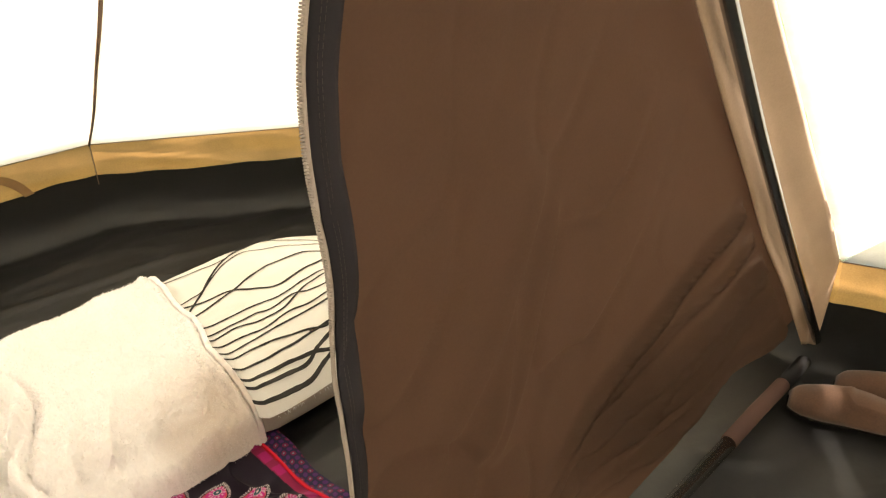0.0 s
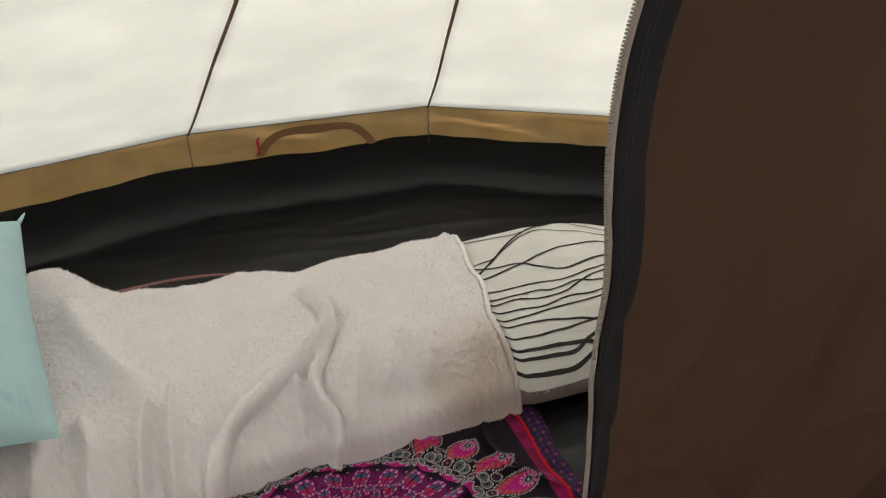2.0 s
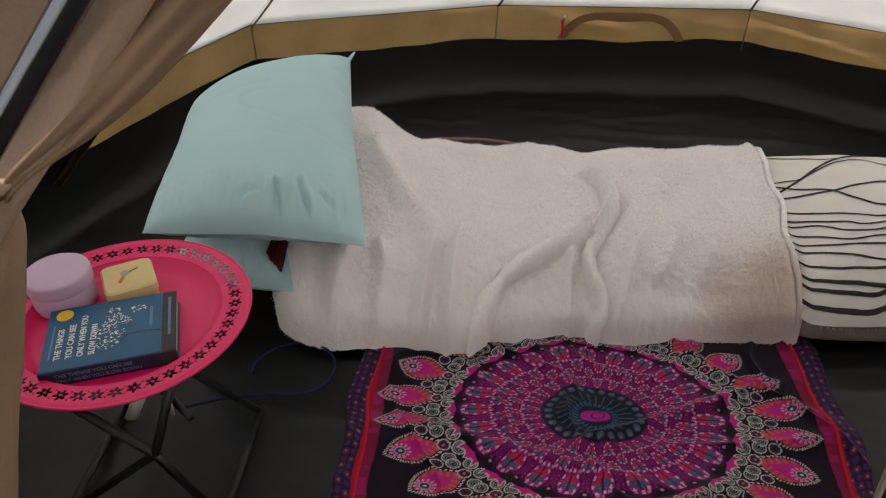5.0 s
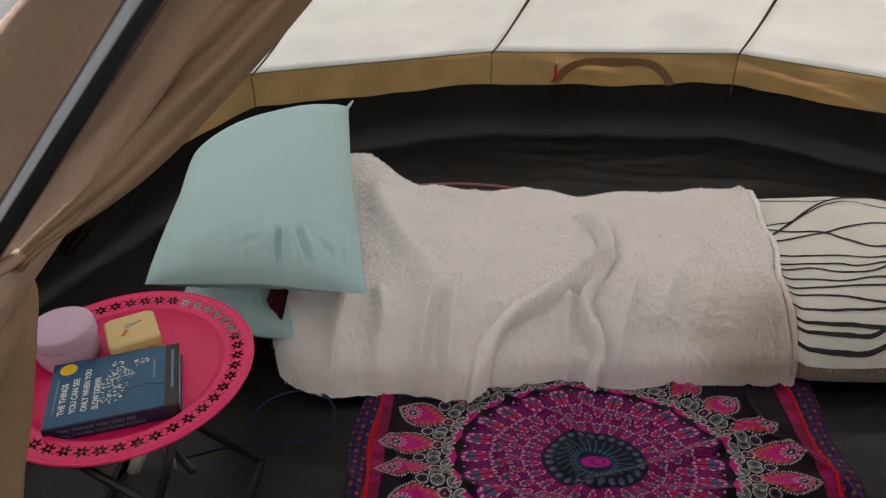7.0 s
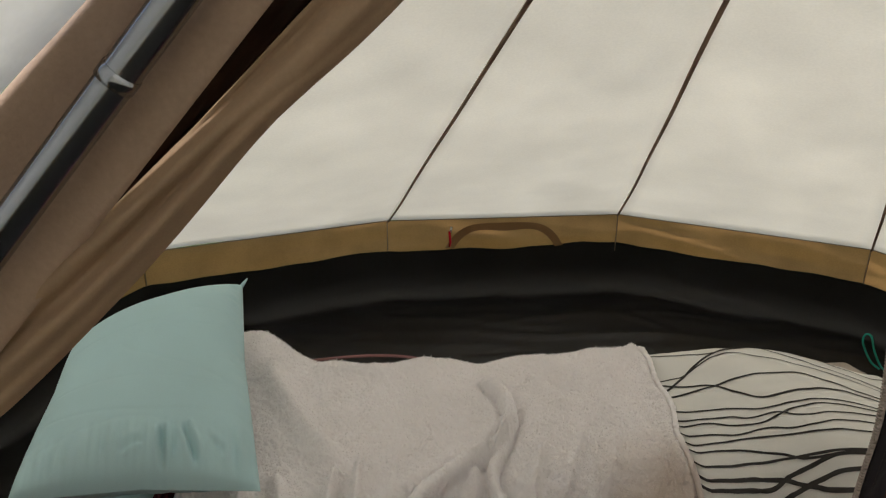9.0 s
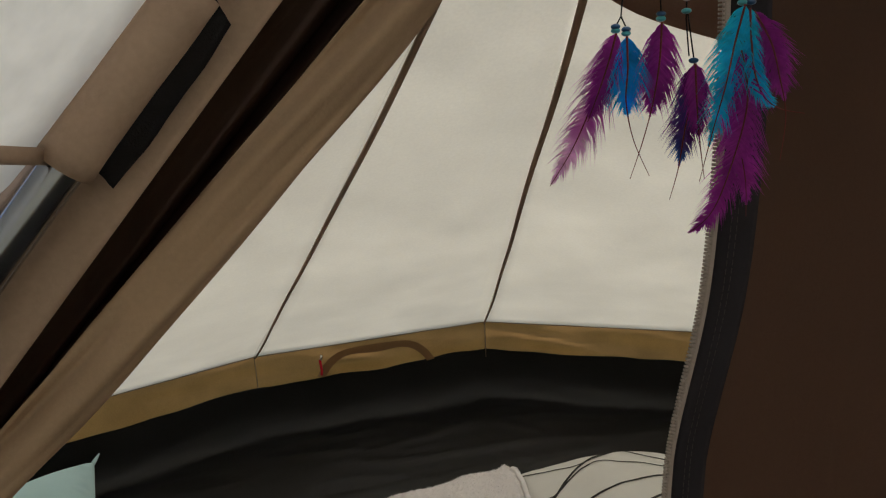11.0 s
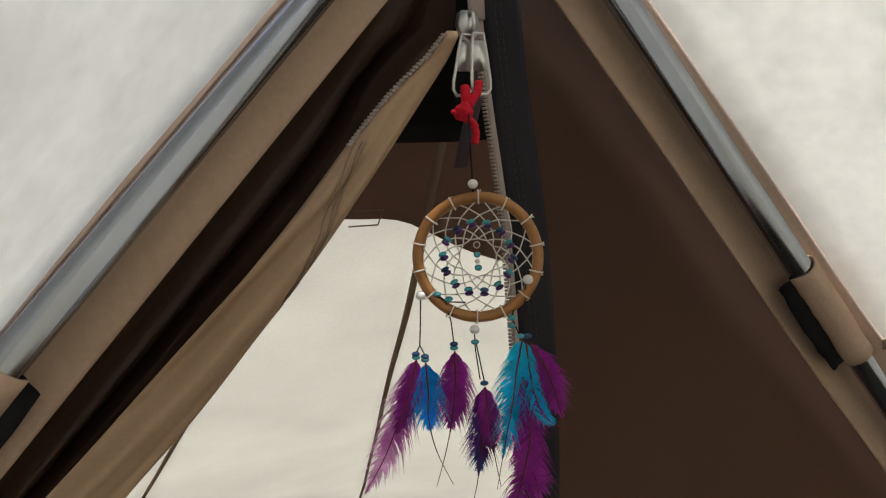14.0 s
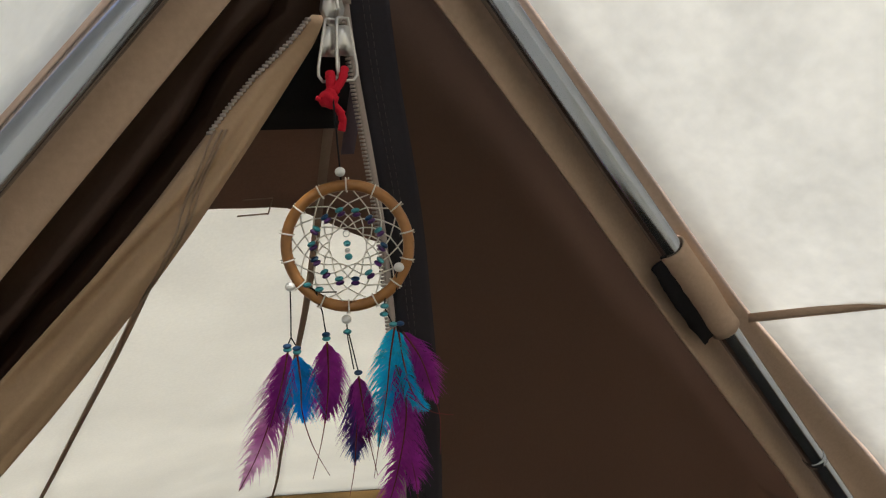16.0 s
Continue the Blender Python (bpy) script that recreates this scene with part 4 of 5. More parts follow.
def throw_colours(x, y):
    """Printed mandala: colour for arrays of places on the cloth."""
    dx, dy = x - MID[0], (y - MID[1]) / 0.74
    r = np.hypot(dx, dy) / np.where(dx < 0, 1.06, 1.02)
    th = np.arctan2(dy, dx)
    col = np.empty(x.shape + (3,))
    ink, magenta, pink, hot, teal, grey, white, red, navy = ((0.012, 0.004, 0.016), (0.17, 0.003, 0.13), (0.70, 0.015, 0.30), (0.75, 0.05, 0.18), (0.02, 0.08, 0.12), (0.26, 0.33, 0.34), (0.72, 0.66, 0.66), (0.55, 0.012, 0.03), (0.018, 0.018, 0.06))
    col[:] = ink

    def put(mask, c):
        col[mask] = c
    # border
    put(np.abs(dx) > 0.415, (0.30, 0.010, 0.075))
    f, _i = lobes(dy / 0.075 * 2 * np.pi / 1.0, 1)
    put((np.abs(dx) > 0.418) & (np.abs(dx) < 0.437) & (np.abs(f) < 0.62) & (np.sin(y * 31) > -0.4), (0.45, 0.010, 0.16))
    put((np.abs(dx) > 0.437) & (np.abs(dx) < 0.445), red)
    out = np.abs(dx) > 0.445
    put(out, navy)
    cell = np.sin(x * 210) * np.sin(y * 190 + 2 * np.sin(x * 60))
    put(out & (cell > 0.35), (0.22, 0.012, 0.07))
    put(out & (cell < -0.45), (0.10, 0.02, 0.16))
    put(out & (cell > 0.9), grey)
    # twenty-four teardrops with fringed edges
    n = 24
    f, _i = lobes(th, n)
    arc = f * np.pi / n * r
    t = (r - 0.282) / 0.128

    def drop(scale, shift):
        tt = 0.5 + (t - 0.5 - shift) / scale
        tc = np.clip(tt, 0, 1)
        wide = 0.037 * scale * np.sin(np.pi * tc ** 1.35) ** 0.9 * (tc > 0) * (tc < 1)
        return np.abs(arc) < wide
    fringe = np.sin(np.arctan2(arc, r - 0.37) * 44) > -0.15
    put(drop(1.0, 0.0) & fringe, white)
    put(drop(0.88, 0.0), ink)
    put(drop(0.82, 0.0), (0.70, 0.05, 0.10))
    put(drop(0.82, 0.0) & (np.sin(r * 420 + np.abs(arc) * 260) > 0.2), (0.74, 0.13, 0.20))
    put(drop(0.60, 0.10), pink)
    eye = np.hypot(arc, r - 0.378)
    ang = np.arctan2(arc, r - 0.378)
    put((eye < 0.019) & (np.sin(ang * 12) > 0.1) & (eye > 0.012), (0.80, 0.45, 0.58))
    put(eye < 0.010, white)
    put(eye < 0.0085, teal)
    put(eye < 0.003, white)
    # curls of pale grey between the drops
    for rc, off, rad in ((0.300, 0.0, 0.0125), (0.276, 0.42, 0.0140), (0.276, -0.42, 0.0140), (0.330, 1.0, 0.012), (0.303, 0.80, 0.0135), (0.303, -0.80, 0.0135)):
        fo = ((f - off + 1) % 2) - 1
        d = np.hypot(r - rc, fo * np.pi / n * r)
        put((d < rad) & (d > rad * 0.82), white)
        put((d < rad * 0.70) & (d > rad * 0.25), grey if rc < 0.29 or rc == 0.303 else (0.10, 0.04, 0.10))
        put((d < rad * 0.50) & (d > rad * 0.34), ink)
    # pink crowns round the field
    f3, _i = lobes(th, n, 0.5)
    a3 = f3 * np.pi / n * r
    edge = 0.281 - 0.010 * np.abs(np.sin(f3 * np.pi * 1.5))
    m = (r > 0.256 + 0.010 * np.abs(f3)) & (r < edge) & (np.abs(f3) < 0.74)
    put(m, white)
    put(m & (np.abs(f3) < 0.67) & (r < edge - 0.0035), pink)
    # magenta field, scalloped, with rows of petals
    put(r < 0.256 - 0.020 * np.abs(f3) ** 2, (0.24, 0.004, 0.15))
    put((r < 0.256 - 0.020 * np.abs(f3) ** 2) & (r > 0.249 - 0.020 * np.abs(f3) ** 2), (0.06, 0.003, 0.06))
    for rc, length, n_, half, ph in ((0.216, 0.031, 24, 0.62, 0.5), (0.172, 0.020, 24, 0.52, 0.0), (0.149, 0.015, 24, 0.42, 0.5), (0.120, 0.017, 24, 0.55, 0.0)):
        g, _i = lobes(th, n_, ph)
        a = g * np.pi / n_ * r
        s = (r - rc) / length
        w = half * np.pi / n_ * rc * (1 + 0.30 * s)
        e = (a / w) ** 2 + s ** 2
        put(e < 1.45, (0.05, 0.003, 0.055))
        put(e < 1.15, (0.48, 0.008, 0.26))
        dots = np.sin(np.arctan2(a / w, s) * 9 + 0.8) > 0.25
        put((e < 0.98) & (e > 0.60) & dots, (0.78, 0.60, 0.70))
        put(e < 0.50, (0.10, 0.006, 0.12))
        put((e < 0.46) & (s > 0) & (np.abs(a) > w * 0.12), (0.06, 0.16, 0.26))
        put((e < 0.46) & (s < 0.05) & (np.abs(a) > w * 0.10), (0.68, 0.02, 0.10))
    for rr, nn in ((0.190, 48), (0.134, 48), (0.243, 72)):
        g, _i = lobes(th, nn)
        d = np.hypot(g * np.pi / nn * r, r - rr)
        put(d < 0.0032, (0.62, 0.28, 0.45))
    fleck = np.sin(th * 72) * np.sin(r * 300)
    put((r > 0.10) & (r < 0.24) & (fleck > 0.93), (0.60, 0.12, 0.22))
    put((r > 0.10) & (r < 0.24) & (fleck < -0.93), (0.05, 0.10, 0.22))
    # dark wheel with teal spokes, and the heart of the mandala
    g, _i = lobes(th, 26)
    put(r < 0.101, (0.015, 0.012, 0.04))
    put((r < 0.100) & (r > 0.076) & (np.hypot(g * np.pi / 26 * r, r - 0.089) < 0.0072), (0.05, 0.15, 0.20))
    put((r < 0.100) & (r > 0.080) & (np.hypot(g * np.pi / 26 * r, r - 0.091) < 0.0032), (0.35, 0.12, 0.25))
    put((r < 0.076), (0.010, 0.011, 0.028))
    put((r < 0.076) & (np.abs(g) > 0.76) & (r > 0.040), (0.05, 0.12, 0.18))
    put((r < 0.046) & (r > 0.034) & (np.sin(th * 26) > -0.2), (0.03, 0.14, 0.26))
    pa, pb = dx * 0.85 + dy * 0.5, dy * 0.85 - dx * 0.5
    put(np.hypot(pa, pb * 1.5 + 0.008 * np.sin(pa * 60)) < 0.036, (0.04, 0.02, 0.12))
    heart = np.hypot(pa, pb * 1.6 + 0.008 * np.sin(pa * 60)) < 0.031
    put(heart, (0.56, 0.012, 0.30))
    put(heart & (np.abs(np.hypot(pa - 0.006, pb * 1.5) - 0.015) < 0.0022), (0.08, 0.01, 0.14))
    return col


_nx, _ny = 640, 500
_gx, _gy = np.meshgrid(np.linspace(THROW_X0, THROW_X1, _nx), np.linspace(THROW_Y0, THROW_Y1, _ny))
_warp = np.array([[nz(a * 5, b * 5, 20.0) for a in np.linspace(THROW_X0, THROW_X1, 60)] for b in np.linspace(THROW_Y0, THROW_Y1, 60)])
_ix, _iy = np.linspace(0, 59, _nx), np.linspace(0, 59, _ny)
_wx = np.array([np.interp(_ix, range(60), row) for row in _warp])
_wx = np.array([np.interp(_iy, range(60), _wx[:, k]) for k in range(_nx)]).T
_cols = 0.60 * throw_colours(_gx + 0.012 * _wx, _gy - 0.014 * _wx)
_verts = []
for _j in range(_ny):
    for _i in range(_nx):
        _x, _y = float(_gx[_j, _i]), float(_gy[_j, _i])
        _e = min(_x - THROW_X0, THROW_X1 - _x) + 0.0
        _sx = _x + 0.030 * nz(_y * 5, 3.0) * smooth01((_x - 0.15) * 5) + 0.012 * nz(_y * 7, 8.0) * smooth01((-0.5 - _x) * 8) - 0.055 * smooth01((_x - 0.18) * 6) * smooth01((0.70 - _y) * 2 - 0.5)
        _verts.append((_sx, _y, throw_z(_x, _y) + 0.010 * smooth01((_x - 0.22) * 8) * max(0, nz(_x * 16, _y * 9, 4))))
_faces = [(j * _nx + i, j * _nx + i + 1, (j + 1) * _nx + i + 1, (j + 1) * _nx + i) for j in range(_ny - 1) for i in range(_nx - 1)]
_me = bpy.data.meshes.new("throw")
_me.from_pydata(_verts, [], _faces)
_at = _me.color_attributes.new("print", "FLOAT_COLOR", "POINT")
_at.data.foreach_set("color", np.concatenate([_cols, np.ones(_cols.shape[:2] + (1,))], axis=2).ravel())
PRINTED, _t, _b = shader("printed_cotton", (0.3, 0.02, 0.1), 0.85, 0.0, 0.1)
_b.inputs["Specular IOR Level"].default_value = 0.15
_a = _t.nodes.new("ShaderNodeVertexColor")
_a.layer_name = "print"
_t.links.new(_a.outputs[0], _b.inputs["Base Color"])
relief(_t, _b, 420.0, 0.2, 0.001)
throw = empty("printed_throw", "magenta cotton throw printed with a mandala on the floor", "throw")
finish(_me, "cloth", PRINTED, throw)


def throw_point(x, y):
    sx = x + 0.030 * nz(y * 5, 3.0) * smooth01((x - 0.15) * 5) + 0.012 * nz(y * 7, 8.0) * smooth01((-0.5 - x) * 8) - 0.055 * smooth01((x - 0.18) * 6) * smooth01((0.70 - y) * 2 - 0.5)
    return Vector((sx, y, throw_z(x, y) + 0.010 * smooth01((x - 0.22) * 8) * max(0, nz(x * 16, y * 9, 4)) + 0.001))


for _x in (-0.624, 0.258):
    part("red_trim", tube([throw_point(_x, lerp(THROW_Y0, THROW_Y1, i / 80)) for i in range(81)], 0.0034, 6), RED, throw, "bright red edging")

# ---- tray table and what stands on it ----
PINK, _t, _b = shader("pink_enamel", (0.72, 0.012, 0.13), 0.38)
_t.links.new(mottle(_t, (0.72, 0.012, 0.13), 0.93, 1.04, 6.0, 90.0), _b.inputs["Base Color"])
BLACK_TUBE, _t, _b = shader("black_powder_coat", (0.012, 0.012, 0.013), 0.42)
CLIP = cloth("white_plastic", (0.55, 0.54, 0.50), rough=0.5, shine=0.4)
TRAY_C, TRAY_Z = Vector((-0.975, 0.326, 0)), 0.340
tray = empty("tray_table", "round pink metal tray table on folding black legs", "tray table", at=(TRAY_C.x, TRAY_C.y, 0))


def tray_pt(r, a):
    z = table(((0.0, 0.0), (0.140, 0.0), (0.150, 0.004), (0.157, 0.014), (0.160, 0.016), (0.200, 0.020), (0.208, 0.019)), r)
    return Vector((0.95 * r * math.cos(a), 0.95 * r * math.sin(a), TRAY_Z + z))


part("dish", sheet(lambda u, v: tray_pt(0.1605 * v + 0.0003, u * 2 * math.pi), 96, 16, closed=True), PINK, tray)


def is_hole(r, a):
    """Pierced flowers with pairs of petals between them."""
    n = 44
    k = a / (2 * math.pi) * n
    i = math.floor(k)
    f = (k - i - 0.5) * 2 * math.pi / n * 0.183
    d = r - 0.182
    if abs(f) > 0.0108:
        return math.hypot(abs(f) - 0.0131, abs(d) - 0.0085) < 0.0018
    rr, aa = math.hypot(f, d), math.atan2(d, f) + 0.35
    if rr < 0.0018 or rr > 0.0124:
        return False
    t = (rr - 0.0018) / 0.0106
    sector = 2 * math.pi / 6
    off = ((aa + sector / 2) % sector) - sector / 2
    return abs(off) * rr < 0.0030 * math.sin(math.pi * t) ** 0.7


_na, _nr = 1500, 54
_vs, _fs, _used = [], [], {}
for _j in range(_nr):
    for _i in range(_na):
        _r0, _r1 = 0.1600 + 0.048 * _j / _nr, 0.1600 + 0.048 * (_j + 1) / _nr
        _a0, _a1 = 2 * math.pi * _i / _na, 2 * math.pi * (_i + 1) / _na
        if 0.167 < (_r0 + _r1) / 2 < 0.198 and is_hole((_r0 + _r1) / 2, (_a0 + _a1) / 2):
            continue
        _q = []
        for _jj, _ii in ((_j, _i), (_j, (_i + 1) % _na), (_j + 1, (_i + 1) % _na), (_j + 1, _i)):
            if (_jj, _ii) not in _used:
                _used[(_jj, _ii)] = len(_vs)
                _vs.append(tray_pt(0.1600 + 0.048 * _jj / _nr, 2 * math.pi * _ii / _na))
            _q.append(_used[(_jj, _ii)])
        _fs.append(_q)
_me = bpy.data.meshes.new("rim")
_me.from_pydata(_vs, [], _fs)
thick(finish(_me, "rim", PINK, tray, "pierced pink metal rim"), 0.0012, 0)
part("rolled_edge", tube([tray_pt(0.208, 2 * math.pi * i / 96) for i in range(97)], 0.0022, 8, caps=False), PINK, tray)
for _s in (-1, 1):
    for _q in (-1, 1):
        part("leg", tube([(_s * 0.115, _q * 0.115, 0.330), (-_s * 0.055 * _q * _s, _q * 0.118, 0.17), (-_s * 0.135, _q * 0.120, 0.006)], 0.0075, 10), BLACK_TUBE, tray)
    part("cross_bar", tube([(_s * 0.115, -0.115, 0.330), (_s * 0.115, 0.115, 0.330)], 0.0075, 10), BLACK_TUBE, tray)
    part("foot_bar", tube([(_s * 0.135, -0.120, 0.006), (_s * 0.135, 0.120, 0.006)], 0.0075, 10), BLACK_TUBE, tray)
part("brace", tube([(-0.10, 0.10, 0.20), (0.12, -0.10, 0.24)], 0.006, 8), BLACK_TUBE, tray)
for _x, _y, _r in ((0.040, -0.100, 25), (0.090, -0.098, -35)):
    _bm = bmesh.new()
    bmesh.ops.create_cube(_bm, size=1.0, matrix=pose(_x, _y, 0.262, 10, 25, _r) @ Matrix.Diagonal((0.020, 0.007, 0.075, 1)))
    bmesh.ops.bevel(_bm, geom=_bm.edges[:], offset=0.003, segments=2, affect="EDGES")
    part("clip", _bm, CLIP, tray, "white plastic clip")

# the book
COVER, _t, _b = shader("blue_book_cover", (0.012, 0.085, 0.18), 0.45)
_t.links.new(mottle(_t, (0.012, 0.085, 0.18), 0.75, 1.25, 9.0, 60.0), _b.inputs["Base Color"])
DARK_BLUE = cloth("navy_spine", (0.010, 0.016, 0.055), rough=0.5, shine=0.4)
BAND = cloth("charcoal_band", (0.028, 0.026, 0.026), rough=0.5, shine=0.4)
PAPER = cloth("paper_edges", (0.62, 0.56, 0.46), low=0.8, high=1.05, fine=500.0)
WHITE_INK = cloth("white_ink", (0.75, 0.75, 0.72), low=0.95, high=1.02)
DIM_INK = cloth("pale_blue_ink", (0.16, 0.24, 0.36), low=0.9, high=1.05)
YELLOW = cloth("yellow_ink", (0.80, 0.50, 0.03), low=0.92, high=1.04)
BOOK_W, BOOK_H, BOOK_T = 0.187, 0.141, 0.026
book = empty("book", "blue hardback book with a flowering branch on its cover", "book", at=(-1.081, 0.314, TRAY_Z + 0.001))
_d = Vector((-0.905 + 1.081, 0.378 - 0.314, 0)).normalized()
book.rotation_euler = (0, 0, math.atan2(_d.y, _d.x))


def box(x0, x1, y0, y1, z0, z1, bev=0.0008):
    bm = bmesh.new()
    bmesh.ops.create_cube(bm, size=1.0, matrix=Matrix.Translation(((x0 + x1) / 2, (y0 + y1) / 2, (z0 + z1) / 2)) @ Matrix.Diagonal((x1 - x0, y1 - y0, z1 - z0, 1)))
    if bev:
        bmesh.ops.bevel(bm, geom=bm.edges[:], offset=bev, segments=2, affect="EDGES")
    return bm


part("pages", box(0.003, BOOK_W - 0.003, -BOOK_H + 0.003, -0.003, 0.0025, BOOK_T - 0.0025, 0.0004), PAPER, book, "cream page block", smooth=False)
part("back_board", box(0, BOOK_W, -BOOK_H, 0, 0, 0.0025), COVER, book, smooth=False)
front = part("front_board", box(0, BOOK_W - 0.021, -BOOK_H, 0, BOOK_T - 0.0025, BOOK_T), COVER, book, "blue front cover", smooth=False)
part("band", box(BOOK_W - 0.021, BOOK_W, -BOOK_H, 0, BOOK_T - 0.0025, BOOK_T), BAND, book, "charcoal cover band", smooth=False)
spine = part("spine", box(0, BOOK_W - 0.021, -BOOK_H - 0.003, -BOOK_H + 0.001, 0, BOOK_T), DARK_BLUE, book, "navy spine", smooth=False)
part("spine_band", box(BOOK_W - 0.021, BOOK_W, -BOOK_H - 0.003, -BOOK_H + 0.001, 0, BOOK_T), BAND, book, "charcoal spine band", smooth=False)


def lettering(text, size, matrix, material, parent, name="lettering", label="", width=None):
    cu = bpy.data.curves.new("text", "FONT")
    cu.body, cu.size, cu.extrude, cu.offset = text, size, 0.0002, size * 0.012
    ob = bpy.data.objects.new("text", cu)
    me = bpy.data.meshes.new_from_object(ob)
    bpy.data.objects.remove(ob)
    if width:
        xs = [v.co.x for v in me.vertices]
        me.transform(Matrix.Diagonal((width / (max(xs) - min(xs)), 1, 1, 1)))
    me.transform(matrix)
    return finish(me, name, material, parent, label, smooth=False)


for _i, (_line, _w) in enumerate((("THE THINGS", 0.068), ("YOU CAN SEE", 0.076), ("ONLY WHEN YOU", 0.092), ("SLOW DOWN", 0.068))):
    lettering(_line, 0.0125, pose(0.0265 + 0.0155 * _i, -BOOK_H + 0.022, BOOK_T + 0.0004, 0, 0, 90), WHITE_INK, front, "title_line", "white hand-drawn lettering", _w)
for _i, (_line, _w) in enumerate((("THE THINGS YOU CAN SEE", 0.105), ("ONLY WHEN YOU SLOW DOWN", 0.115))):
    lettering(_line, 0.0085, pose(0.020, -BOOK_H - 0.0034, 0.0150 - 0.0105 * _i, 90, 0, 0), DIM_INK, spine, "title_line", "pale blue spine lettering", _w)
_bm = bmesh.new()
bmesh.ops.create_cone(_bm, cap_ends=True, segments=40, radius1=0.0125, radius2=0.0125, depth=0.0006, matrix=Matrix.Translation((0.023, -0.018, BOOK_T + 0.0004)))
part("sticker", _bm, YELLOW, front, "round yellow dot", smooth=False)
part("subtitle_bar", box(0.010, 0.0125, -0.115, -0.040, BOOK_T + 0.0001, BOOK_T + 0.0005, 0), DIM_INK, front, smooth=False)
part("credit_bar", box(0.148, 0.152, -0.075, -0.030, BOOK_T + 0.0001, BOOK_T + 0.0005, 0), DIM_INK, front, smooth=False)
part("name_bar", box(BOOK_W - 0.012, BOOK_W - 0.008, -0.105, -0.015, BOOK_T + 0.0001, BOOK_T + 0.0005, 0), DIM_INK, front, smooth=False)
_rng = random.Random(5)
_blossom = bmesh.new()
for _cx, _cy, _rx, _ry, _nb in ((0.095, -0.040, 0.014, 0.022, 60), (0.086, -0.072, 0.017, 0.018, 55), (0.090, -0.100, 0.016, 0.014, 45), (0.113, -0.055, 0.008, 0.010, 22), (0.107, -0.082, 0.008, 0.009, 16), (0.131, -0.030, 0.012, 0.010, 30)):
    for _k in range(_nb):
        _a, _q = _rng.uniform(0, 6.283), math.sqrt(_rng.random())
        _x, _y, _w = _cx + _rx * _q * math.cos(_a), _cy + _ry * _q * math.sin(_a), _rng.uniform(0.0012, 0.0028)
        _t0 = _rng.uniform(0, 3.14)
        _cs, _sn = math.cos(_t0), math.sin(_t0)
        _z = BOOK_T + 0.0004 + 0.0002 * _rng.random()
        _blossom.faces.new([_blossom.verts.new((_x + _w * (_cs * p - _sn * q), _y + _w * (_sn * p + _cs * q), _z)) for p, q in ((-1, 0), (0, -0.45), (1, 0), (0, 0.45))])
part("blossom_print", _blossom, WHITE_INK, front, "white blossom print", smooth=False)
part("branch_print", merge([tube([(0.165, -0.092, BOOK_T), (0.14, -0.086, BOOK_T), (0.118, -0.088, BOOK_T), (0.100, -0.085, BOOK_T)], 0.0008, 5), tube([(0.118, -0.088, BOOK_T), (0.108, -0.100, BOOK_T), (0.096, -0.108, BOOK_T)], 0.0007, 5)]), BAND, front, "dark branch print")

# the yellow tin
TIN, _t, _b = shader("yellow_tin", (0.66, 0.50, 0.22), 0.4)
_t.links.new(mottle(_t, (0.66, 0.50, 0.22), 0.93, 1.05, 20.0, 90.0), _b.inputs["Base Color"])
tin = empty("tin", "small square yellow tin with a bird on its lid", "tin", at=(-0.990, 0.396, TRAY_Z + 0.001))
tin.rotation_euler = (0, 0, math.radians(31))


def rounded(w, z0, z1, rad, bev):
    bm = bmesh.new()
    pts = []
    for sx, sy, a0 in ((1, 1, 0), (-1, 1, 90), (-1, -1, 180), (1, -1, 270)):
        for k in range(6):
            a = math.radians(a0 + 18 * k)
            pts.append((sx * (w - rad) + rad * math.cos(a), sy * (w - rad) + rad * math.sin(a)))
    lowr = [bm.verts.new((x, y, z0)) for x, y in pts]
    mid = [bm.verts.new((x, y, z1 - bev)) for x, y in pts]
    top = [bm.verts.new((x * (1 - bev / w), y * (1 - bev / w), z1)) for x, y in pts]
    for a, b in ((lowr, mid), (mid, top)):
        for i in range(len(pts)):
            j = (i + 1) % len(pts)
            bm.faces.new((a[i], a[j], b[j], b[i]))
    bm.faces.new(top)
    bm.faces.new(lowr[::-1])
    return bm


part("body", rounded(0.0385, 0, 0.022, 0.010, 0.001), TIN, tin, smooth=False)
lid = part("lid", rounded(0.0400, 0.0225, 0.0385, 0.011, 0.003), TIN, tin, "pale yellow lid", smooth=False)
_bm = bmesh.new()
bmesh.ops.create_circle(_bm, cap_ends=True, segments=24, radius=0.0075, matrix=Matrix.Translation((-0.003, 0.008, 0.0389)))
part("round_print", _bm, cloth("grey_print", (0.40, 0.40, 0.36)), lid, smooth=False)
_bm = bmesh.new()
bmesh.ops.create_cube(_bm, size=1.0, matrix=pose(-0.011, -0.009, 0.0389, 0, 0, 60) @ Matrix.Diagonal((0.017, 0.006, 0.0004, 1)))
part("orange_print", _bm, cloth("orange_print", (0.60, 0.20, 0.07)), lid, smooth=False)
_bm = bmesh.new()
bmesh.ops.create_cube(_bm, size=1.0, matrix=pose(0.010, 0.011, 0.0389, 0, 0, 20) @ Matrix.Diagonal((0.016, 0.0022, 0.0004, 1)))
part("twig_print", _bm, cloth("brown_print", (0.16, 0.09, 0.05)), lid, smooth=False)

